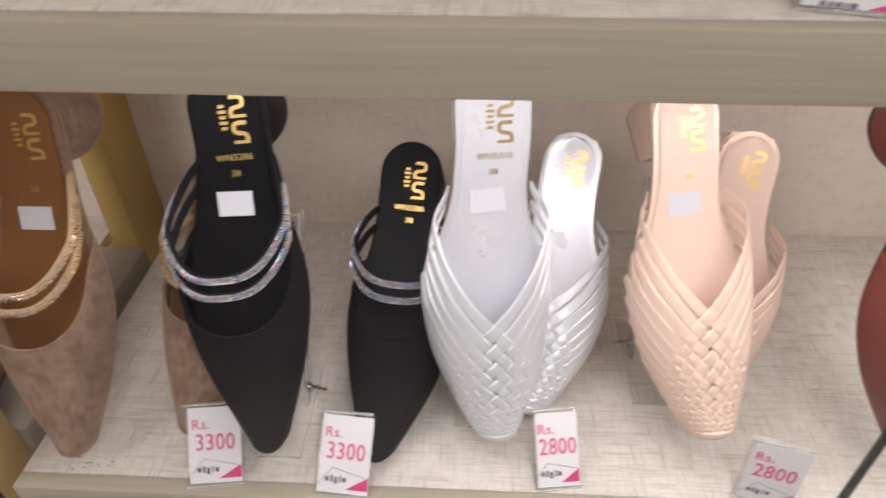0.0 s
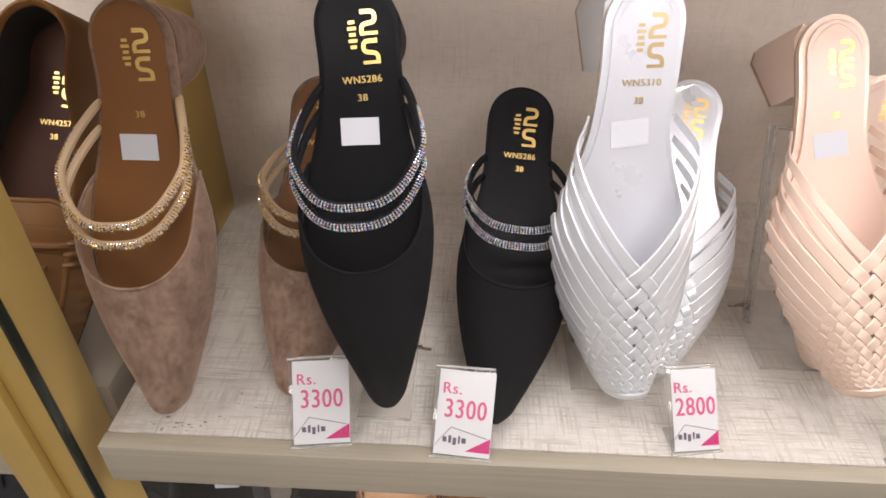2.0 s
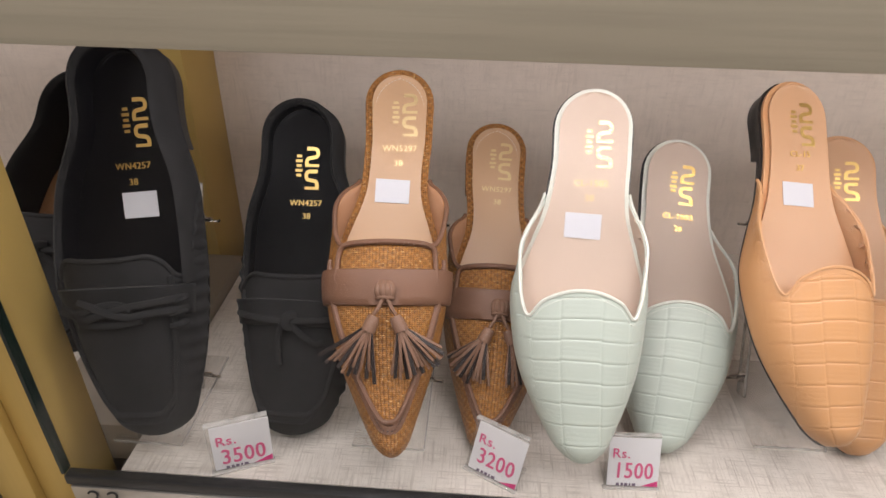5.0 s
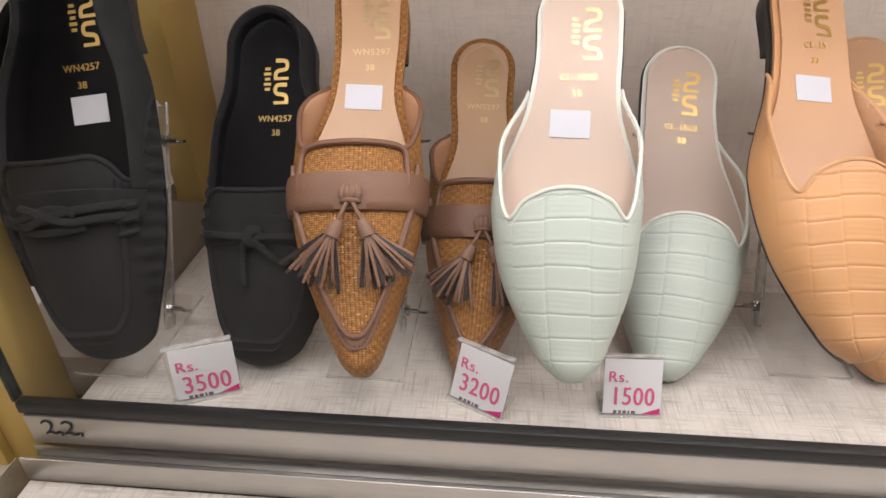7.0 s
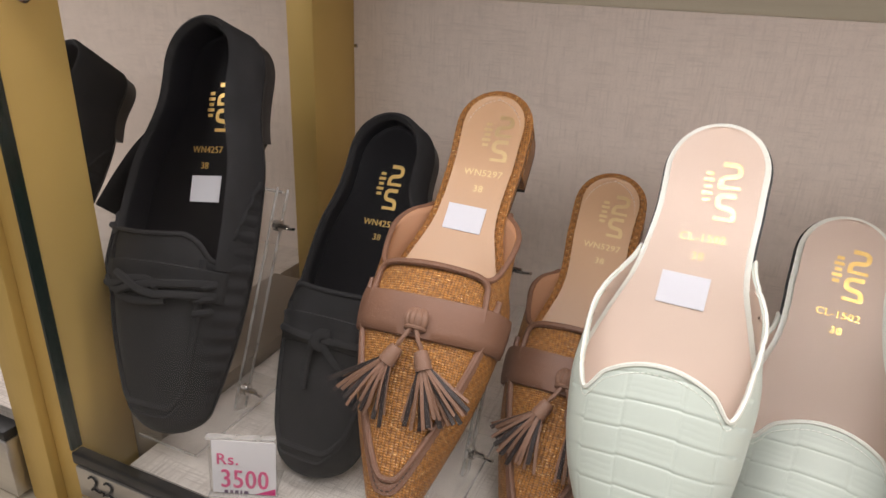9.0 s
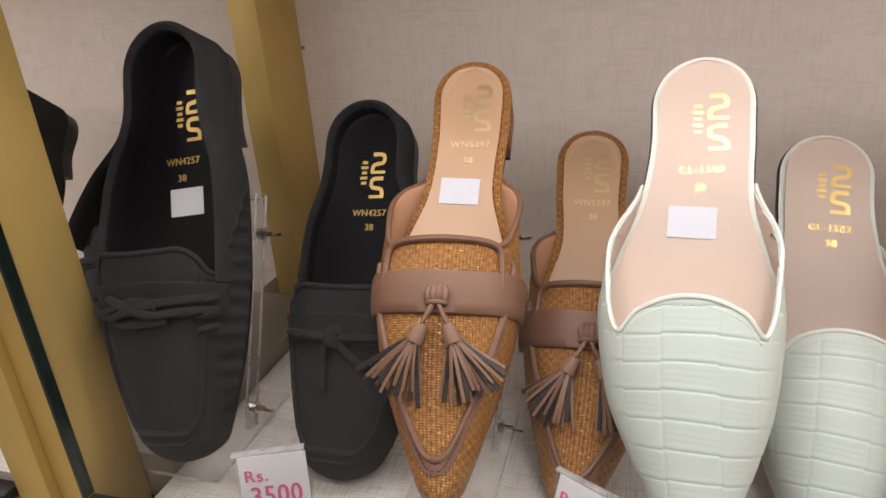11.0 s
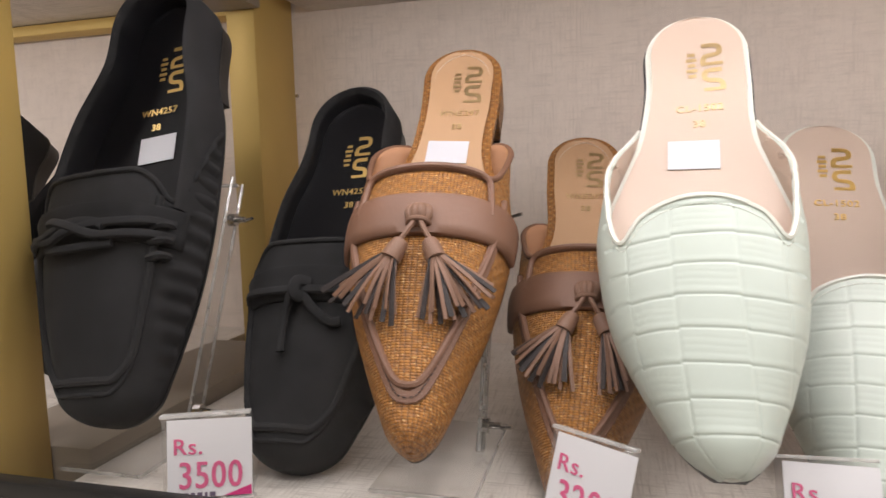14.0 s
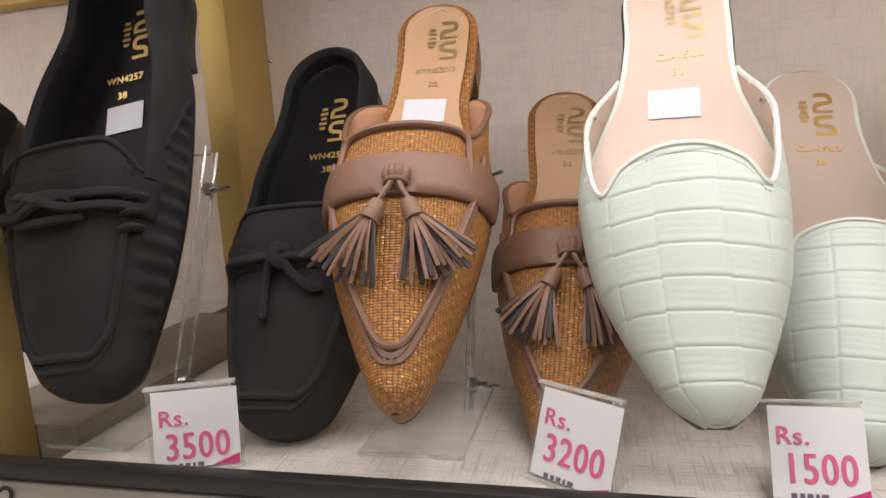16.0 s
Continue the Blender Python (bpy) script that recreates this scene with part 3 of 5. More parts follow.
def block_heel(last, length, height, inset, flare=0.9, square=False, slant=0.0, barrel=False, tilt=0.0):
    """Heel under the seat of the shoe; tilt sets its foot level when the shoe stands."""
    bm = bmesh.new()
    L, u0 = last.L, last.L - length
    loop = []
    if square:
        w = last.ys[-1] * 0.93
        loop = [(-w, u0), (w, u0), (w, L - 0.012), (w * 0.72, L - 0.002), (-w * 0.72, L - 0.002), (-w, L - 0.012)]
    elif barrel:
        w = last.ys[-1] * 0.99
        loop = [(w * math.cos(2 * math.pi * k / 36), L - length / 2 + length / 2 * math.sin(2 * math.pi * k / 36)) for k in range(36)]
    else:
        n = 16
        loop = [(last.hw(u0) * k, u0) for k in (-1, -0.5, 0, 0.5)]
        for i in range(n + 1):
            u = u0 + (length - 0.0002) * math.sin(math.pi / 2 * i / n)
            loop.append((last.hw(u), u))
        for i in range(n, 0, -1):
            u = u0 + (length - 0.0002) * math.sin(math.pi / 2 * i / n)
            loop.append((-last.hw(u), u))
    rings = []
    steps = ((0.0, 1.0), (0.3, 0.5 + flare / 2), (0.92, flare), (1.0, flare * 0.97))
    um = L - length / 2
    for d, s in steps:
        ring = []
        for x, u in loop:
            z0 = last.bed(min(u, L)) - 0.008
            ring.append(bm.verts.new((last.mid(u) + x * (s - inset), um + (u - um) * s - slant * d, z0 * (1 - d) + (last.bed(um) - 0.008 - height - tilt * (u - um)) * d)))
        rings.append(ring)
    n = len(loop)
    for a, b in zip(rings, rings[1:]):
        for k in range(n):
            bm.faces.new((a[k], a[(k + 1) % n], b[(k + 1) % n], b[k]))
    bm.faces.new(rings[0][::-1])
    bm.faces.new(rings[-1])
    bmesh.ops.recalc_face_normals(bm, faces=bm.faces)
    return bm, [v.co.copy() for v in rings[-1]]


def shoe_root(name, spot, label, group):
    """spot: the toe tip, the heel end, the roll in degrees and the size of the shoe."""
    toe, heel, roll, size = spot
    toe, heel = Vector(toe), Vector(heel)
    y = (heel - toe).normalized()
    x = y.cross(Vector((0, 0, 1))).normalized()
    z = x.cross(y)
    m = Matrix((x, y, z)).transposed().to_4x4()
    m.translation = toe
    root = thing(name, m @ pose(0, 0, 0, 0, roll, 0) @ Matrix.Scale(size, 4), label, "shoe", group)
    return root, (heel - toe).length / size


def on_bed(last, u, x=0.0, lift=0.0, turn=0.0):
    e = 0.004
    slope = math.atan2(last.bed(u + e) - last.bed(u - e), 2 * e)
    return pose(last.mid(u) + x, u, last.bed(u) + lift, math.degrees(slope), 0, turn)


def bar(bm, x0, x1, y0, y1, z=0.00025):
    vs = [bm.verts.new((x, y, z)) for x, y in ((x0, y0), (x1, y0), (x1, y1), (x0, y1))]
    bm.faces.new(vs)


def strip(bm, pts, half, z=0.00025):
    """Flat band of even width along a line."""
    pts = [Vector((x, y, 0)) for x, y in pts]
    rows = []
    for k, p in enumerate(pts):
        t = (pts[min(k + 1, len(pts) - 1)] - pts[max(k - 1, 0)]).normalized()
        side = Vector((-t.y, t.x, 0)) * half
        rows.append([bm.verts.new((q.x, q.y, z)) for q in (p + side, p - side)])
    for a, b in zip(rows, rows[1:]):
        bm.faces.new((a[0], a[1], b[1], b[0]))


def foil_mark(s):
    """Stamped emblem: two bent gold bands one over the other, with a row of small bars beside them."""
    bm = bmesh.new()
    bend = [(0.15, 1.0), (0.55, 1.0), (0.68, 0.97), (0.76, 0.88), (0.78, 0.76), (0.76, 0.63), (0.68, 0.55), (0.55, 0.52), (0.38, 0.50), (0.25, 0.46), (0.18, 0.37), (0.16, 0.25), (0.16, 0.10)]
    strip(bm, [(x * s, y * s) for x, y in bend], 0.10 * s)
    strip(bm, [(x * s, y * s) for x, y in ((0.08, 0.09), (0.86, 0.09))], 0.075 * s)
    strip(bm, [((0.94 - x) * s, (y - 1.23) * s) for x, y in bend[:-1]] + [(0.78 * s, -1.12 * s)], 0.10 * s)
    strip(bm, [(x * s, y * s) for x, y in ((0.86, -1.14), (0.10, -1.14))], 0.075 * s)
    for k in range(5):
        y = 0.62 - k * 0.26
        bar(bm, (-0.46 if k in (1, 3) else -0.40) * s, (-0.12 + 0.05 * (k % 2)) * s, (y - 0.10) * s, (y + 0.05) * s)
    return bm


def laid(bm, last, u):
    """Bends a flat piece, given about u, to the curve of the footbed."""
    e = 0.004
    slope = (last.bed(u + e) - last.bed(u - e)) / (2 * e)
    for v in bm.verts:
        v.co.z += last.bed(u + v.co.y) - last.bed(u) - slope * v.co.y
    return bm


def stamp(root, last, L, code, size, foil, sticker=True, u_mark=0.845, u_code=0.735, u_size=0.695, u_st=0.62, lift=0.0012, mark=0.0135, st_turn=-3, shift=0.045, st_x=-0.001):
    """Foil emblem, model code, size and price sticker on the insole."""
    u_mark, u_code, u_size, u_st = ((k + shift) * L for k in (u_mark, u_code, u_size, u_st))
    u_mark = min(u_mark, 0.875 * L)
    ob = part("foil_emblem", laid(foil_mark(mark), last, u_mark), foil, root, "gold foil stamp")
    ob.matrix_basis = on_bed(last, u_mark, 0.001, lift + 0.0004)
    for name, words, u in (("stamped_code", code, u_code), ("stamped_size", size, u_size)):
        if words:
            ob = part(name, laid(bold(text_bm(words, 0.0060), 0.00020), last, u), foil, root, "gold foil lettering")
            ob.matrix_basis = on_bed(last, u, 0.001, lift + 0.0005)
    if sticker:
        bm = bmesh.new()
        for k in range(4):
            y0 = -0.0083 + 0.00415 * k
            box(bm, -0.0118, 0.0118, y0, y0 + 0.00415, 0.0, 0.0003)
        bmesh.ops.remove_doubles(bm, verts=bm.verts, dist=1e-6)
        ob = part("price_sticker", laid(bm, last, u_st), M_sticker, root, "white paper sticker")
        ob.matrix_basis = on_bed(last, u_st, st_x, lift + 0.0006, st_turn)


def footbed(root, last, L, insole, rim, sole, u_front=0.16, inset=0.0035, thick=0.006, stitches=None, tread=0.0025, proud=-0.0004):
    part("welt", solid_sole(last, 0.00001, L - 0.00001, -0.0002, -thick, 0.0), rim, root)
    part("outsole", solid_sole(last, 0.0005, L - 0.0005, -thick - 0.0003, -thick - 0.0003 - tread, proud), sole, root)
    part("insole", solid_sole(last, u_front * L, L - inset, 0.0014, -0.0001, -inset, cup=0.0012), insole, root)
    if stitches:
        bm = bmesh.new()
        pts = sole_path(last, 0.42 * L, -inset - 0.0022, 0.0016, 150)
        for i in range(0, len(pts) - 1, 2):
            tube(bm, [pts[i], pts[i + 1]], 0.00035, 4)
        part("stitching", bm, stitches, root)


def acrylic_stand(foot, top, width=0.05, base=0.075, screws=2, hand=1):
    """Clear plate on the shelf with a leaning bar and wing screws; foot is where the bar stands."""
    foot, top = Vector(foot), Vector(top)
    root = thing("shoe_stand", pose(*foot), "clear acrylic shoe stand with steel wing screws on the shelf", "display stand", "shoe stands")
    bm = bmesh.new()
    box(bm, -width / 2, width / 2, -base * 0.55, base * 0.45, 0.0002, 0.0025, 0.0006)
    part("base_plate", bm, M_acrylic, root)
    bm = bmesh.new()
    box(bm, -width / 2, width / 2, -base * 0.55 - 0.0007, -base * 0.55, 0.0004, 0.0023)
    box(bm, width / 2, width / 2 + 0.0007, -base * 0.55, base * 0.45, 0.0004, 0.0023)
    part("plate_edge", bm, M_acedge, root)
    d = top - foot
    n = d.normalized()
    bm = bmesh.new()
    w = width * 0.36
    side = Vector((1, 0, 0))
    fr = side.cross(n) * 0.0015
    for s in (-1, 1):
        vs = []
        for p in (side * (s * w) + Vector((0, 0, 0.002)), side * (s * w) + d):
            vs.append([bm.verts.new(p + side * (q * 0.0015) + fr * (r * 4)) for q, r in ((-1, -1), (1, -1), (1, 1), (-1, 1))])
        for k in range(4):
            bm.faces.new((vs[0][k], vs[0][(k + 1) % 4], vs[1][(k + 1) % 4], vs[1][k]))
        bm.faces.new(vs[0][::-1])
        bm.faces.new(vs[1])
    part("upright", bm, M_acrylic, root)
    bm = bmesh.new()
    for s in (-1, 1):
        for off in (-4.2, 4.2):
            a = side * (s * w) + fr * off + Vector((0, 0, 0.003))
            tube(bm, [a, a + d], 0.0011, 4)
    tube(bm, [side * -w + d, side * w + d], 0.0012, 4)
    part("bar_edge", bm, M_acedge, root)
    for k in range(screws):
        f = 0.10 + 0.75 * k
        bm = bmesh.new()
        out = side * hand
        p = out * w + d * f
        tube(bm, [p - out * 0.001, p + out * 0.004], 0.0042, 10)
        tube(bm, [p + out * 0.004, p + out * 0.010], 0.0019, 8)
        tube(bm, [p + out * 0.010 + Vector((0, 0, -0.001)), p + out * 0.017 + Vector((0, -0.003, 0.001))], 0.0016, 6, flat=0.7)
        part("wing_screw", bm, M_steel, root)
    return root

# rhinestone mule -----------------------------------------------------------


def jewelled_strap(root, last, L, u_side, u_top, rise, wide, cord, gem, r=0.0027, rows=4):
    """Round strap that loops over the instep, set with small stones."""
    pts = []
    n = 48
    for i in range(n + 1):
        a = math.pi * i / n
        sn = math.sin(a)
        u = u_side + (u_top - u_side) * sn**1.1
        w = last.hw(u_side) - 0.001 + wide * min(1.0, sn * 1.7)
        x = last.mid(u) + w * math.copysign(abs(math.cos(a)) ** 0.72, math.cos(a))
        pts.append(Vector((x, u, last.bed(u_side) * (1 - sn) + last.bed(u) * sn - 0.003 + (rise + 0.003) * sn**0.9)))
    bm = bmesh.new()
    tube(bm, pts, r, 8)
    strap = part("strap", bm, cord, root)
    bm = bmesh.new()
    step = 0.0019
    total = [0.0]
    for a, b in zip(pts, pts[1:]):
        total.append(total[-1] + (b - a).length)
    s = 0.12 * total[-1]
    rnd = random.Random(7)
    while s < 0.90 * total[-1]:
        i = max(k for k in range(n) if total[k] <= s)
        f = (s - total[i]) / (total[i + 1] - total[i])
        p = pts[i].lerp(pts[i + 1], f)
        t = (pts[i + 1] - pts[i]).normalized()
        mid = Vector((last.mid(p.y), p.y + 0.02, last.bed(p.y)))
        out = p - mid
        out = (out - t * out.dot(t)).normalized()
        side = t.cross(out)
        for row in range(rows):
            q = (row - (rows - 1) / 2) * 0.56
            nrm = (out * math.cos(q) + side * math.sin(q)).normalized()
            c = p + nrm * r * 0.93
            a1 = t * 0.0009
            b1 = nrm.cross(t) * 0.0009
            j = 0.15 * rnd.random()
            base = [bm.verts.new(c + a1 * x1 + b1 * y1) for x1, y1 in ((1, 0.1 + j), (0.1, 1), (-1, 0.1), (-0.1 - j, -1))]
            tip = [bm.verts.new(c + (a1 * x1 + b1 * y1) * 0.5 + nrm * 0.0008) for x1, y1 in ((1, 0.1), (0.1, 1), (-1, 0.1), (-0.1, -1))]
            for k in range(4):
                bm.faces.new((base[k], base[(k + 1) % 4], tip[(k + 1) % 4], tip[k]))
            bm.faces.new(tip)
        s += step
    bmesh.ops.recalc_face_normals(bm, faces=bm.faces)
    g = part("rhinestones", bm, gem, strap, angle=5)
    g["kind"] = "stuff"


def rhinestone_mule(spot, label, group, outer, inner, insole, rim, sole, cord, gem, foil, sticker=True, code="WN5286", lean=-1, heel_h=0.046, strap_rise=0.046, straps=True):
    root, L = shoe_root("mule", spot, label, group)
    last = Last(L, 0.0405, "point", 0.010, 0.040, lean)
    footbed(root, last, L, insole, rim, sole, 0.2)
    edge = mirrored((0, 18, 40, 65, 90), [k * L for k in (0.60, 0.53, 0.425, 0.37, 0.352)])
    bm, lip = upper(last, edge, 150, 120)
    shell("vamp", bm, outer, inner, root, 0.0018)
    bm = bmesh.new()
    tube(bm, [p + Vector((0, 0.0003, 0)) for p in lip], 0.0011, 6)
    part("topline_binding", bm, outer, root)
    bm, low = block_heel(last, 0.054, heel_h, 0.0, 1.03, False, 0.002, True, 0.45)
    part("heel", bm, rim, root)
    bm = bmesh.new()
    c = sum(low, Vector()) / len(low)
    a = [bm.verts.new(v) for v in low]
    b = [bm.verts.new(v + Vector((0, 0, -0.003))) for v in low]
    for k in range(len(a)):
        bm.faces.new((a[k], a[(k + 1) % len(a)], b[(k + 1) % len(b)], b[k]))
    bm.faces.new(b)
    bm.faces.new(a[::-1])
    part("heel_tip", bm, sole, root)
    if straps:
        jewelled_strap(root, last, L, 0.775 * L, 0.505 * L, strap_rise, 0.0195, cord, gem)
    if straps:
        jewelled_strap(root, last, L, 0.715 * L, 0.462 * L, strap_rise - 0.002, 0.0178, cord, gem)
    stamp(root, last, L, code, "38", foil, sticker)
    return root


# woven strap mule -----------------------------------------------------------


def woven_mule(spot, label, group, leather_m, insole, base_m, foil, sticker=True, code="WN5310", lean=-1, heel_side=1):
    root, L = shoe_root("woven_mule", spot, label, group)
    last = Last(L, 0.0415, "almond", 0.012, 0.040, lean, 0.0245, (0.80, 0.62, 0.58), (0.97, 0.88, 0.74))
    footbed(root, last, L, insole, leather_m, M_soletan, 0.12, 0.0042, 0.006, leather_m)
    # lining under the close weave
    edge = mirrored((0, 30, 60, 90), [k * L for k in (0.36, 0.36, 0.34, 0.31)])
    bm, lip = upper(last, edge, 36, 26)
    for v in bm.verts:
        v.co.z -= 0.0012
    shell("toe_lining", bm, leather_m, insole, root, 0.001)
    # straps run at one slant over the foot; swing(u) is how far round they have come, in degrees
    U0, n = 0.71 * L, 160
    us = [U0 - (U0 - 0.004) * k / n for k in range(n + 1)]

    def degree(u):
        return math.pi * math.sqrt(((last.hw(u) + 0.0015) ** 2 + (last.height(u) + 0.005) ** 2) / 2) / 180

    swing = [0.0]
    for a, b in zip(us, us[1:]):
        swing.append(swing[-1] + (a - b) / degree((a + b) / 2))
    knee = min(range(n + 1), key=lambda k: abs(us[k] - 0.36 * L))
    slant = 90 / swing[knee]
    swing = [v * slant for v in swing]
    step = 15.0
    for fam in (1, -1):
        for i in range(int(swing[-1] / step) + 1):
            pts, nrm, wide = [], [], []
            for u, sw in zip(us, swing):
                f = sw - i * step
                if f < 2 or f > 178:
                    continue
                th = f if fam > 0 else 180 - f
                j = (sw - 180 + f) / step
                deep = 1.0 if j > -0.6 else 0.0
                lift = 0.0011 + 0.0007 * math.cos(math.pi * (i + j + (0 if fam > 0 else 1))) * deep
                nv = last.normal(u, th)
                pts.append(last.top(u, th) + nv * lift)
                nrm.append(nv)
                wide.append(max(0.62, min(1.0, degree(u) / degree(0.42 * L))) * (1.0 - 0.30 * max(0.0, min(1.0, (u / L - 0.36) / 0.12))))
            if len(pts) > 4:
                bm = bmesh.new()
                ribbon(bm, pts, nrm, 0.0088, 0.0010, wide)
                part("strap", bm, leather_m, root, angle=24)
    bm = bmesh.new()
    pts = [last.top(0.006 + 0.0 * k, 8 + 164 * k / 24) + Vector((0, 0.002, 0.001)) for k in range(25)]
    tube(bm, pts, 0.0048, 10)
    part("toe_cap", bm, leather_m, root)
    bm, low = block_heel(last, 0.050, 0.050, 0.0, 1.05, True, 0.0, False, 0.62)
    part("heel", bm, base_m, root)
    bm = bmesh.new()
    a = [bm.verts.new(v) for v in low]
    b = [bm.verts.new(v + Vector((0, 0, -0.0035))) for v in low]
    for k in range(len(a)):
        bm.faces.new((a[k], a[(k + 1) % len(a)], b[(k + 1) % len(b)], b[k]))
    bm.faces.new(b)
    bm.faces.new(a[::-1])
    part("heel_tip", bm, M_soletan, root)
    stamp(root, last, L, code, "38", foil, sticker, st_turn=4)
    return root


# embossed flat mule -----------------------------------------------------------


def emboss(arc, u):
    """Basket pattern pressed into the leather: plain and ribbed cells by turns, the rows deeper than the columns."""
    ch, cw = 0.0130, 0.0172
    c = arc / cw + 0.5
    col = math.floor(c + 0.05 * math.sin(u * 230 + 1.0))
    r = u / ch + (0.03 if col % 2 else -0.02) + 0.02 * math.sin(col * 2.7) + 0.04 * math.sin(arc * 110 + u * 60)
    row = math.floor(r)
    fr, fc = r - row, c - col
    e = min(fr, 1 - fr) * ch
    g = min(abs(fc), abs(1 - fc)) * cw
    d = -0.00042 * math.exp(-((e / 0.00042) ** 2)) + 0.00012 * math.exp(-(((fr - 0.13) * ch / 0.0010) ** 2))
    d -= 0.00030 * math.exp(-((g / 0.0006) ** 2)) * (0.8 + 0.2 * math.sin(row * 2.1 + col))
    if (row + col) % 2:
        for q, deep in ((0.27, 0.6), (0.48, 1.0), (0.70, 0.8)):
            d -= 0.00006 * deep * math.exp(-(((fr - q - 0.02 * math.sin(arc * 400)) * ch / 0.0005) ** 2)) * max(0.0, min(1.0, (0.5 - abs(fc - 0.5)) / 0.08))
    else:
        d += 0.00010 * math.sin(math.pi * fr) * math.sin(math.pi * min(max(fc, 0.0), 1.0))
    return d * max(0.0, min(1.0, (0.047 - abs(arc)) / 0.006))


def embossed_mule(spot, label, group, outer, piping, insole, foil, sticker=True, code="CL-1502", size="38", lean=-1, heel_h=0.012, shift=0.005):
    root, L = shoe_root("flat_mule", spot, label, group)
    last = Last(L, 0.0425, "almond", 0.006, 0.0310, lean, 0.0262, (0.84, 0.66, 0.595), (0.97, 0.86, 0.70))
    footbed(root, last, L, insole, piping, M_soleblack, 0.2, 0.0030, 0.0036, None, 0.0048, 0.0012)
    edge = mirrored((0, 6, 14, 23, 32, 40, 47, 62, 90), [k * L for k in (0.715, 0.675, 0.625, 0.555, 0.46, 0.396, 0.381, 0.42, 0.447)])
    bm, lip = upper(last, edge, 210, 240, emboss, 1.05)
    shell("vamp", bm, outer, insole, root, 0.0018, "basket-embossed leather")
    bm = bmesh.new()
    tube(bm, lip, 0.0012, 6)
    part("topline_piping", bm, piping, root)
    bm = bmesh.new()
    for a in range(0, 128, 2):
        p, q = (last.top(edge(180 * k / 128) - 0.004, 180 * k / 128, 0.0001) for k in (a, a + 1.2))
        if 26 < 180 * a / 128 < 154:
            tube(bm, [p, q], 0.00028, 4)
    part("stitching", bm, piping, root)
    bm, low = block_heel(last, 0.055, heel_h, 0.03, 0.97)
    part("heel", bm, M_soleblack, root)
    stamp(root, last, L, code, size, foil, sticker, shift=shift)
    return root


# raffia loafer mule with tassels ----------------------------------------------


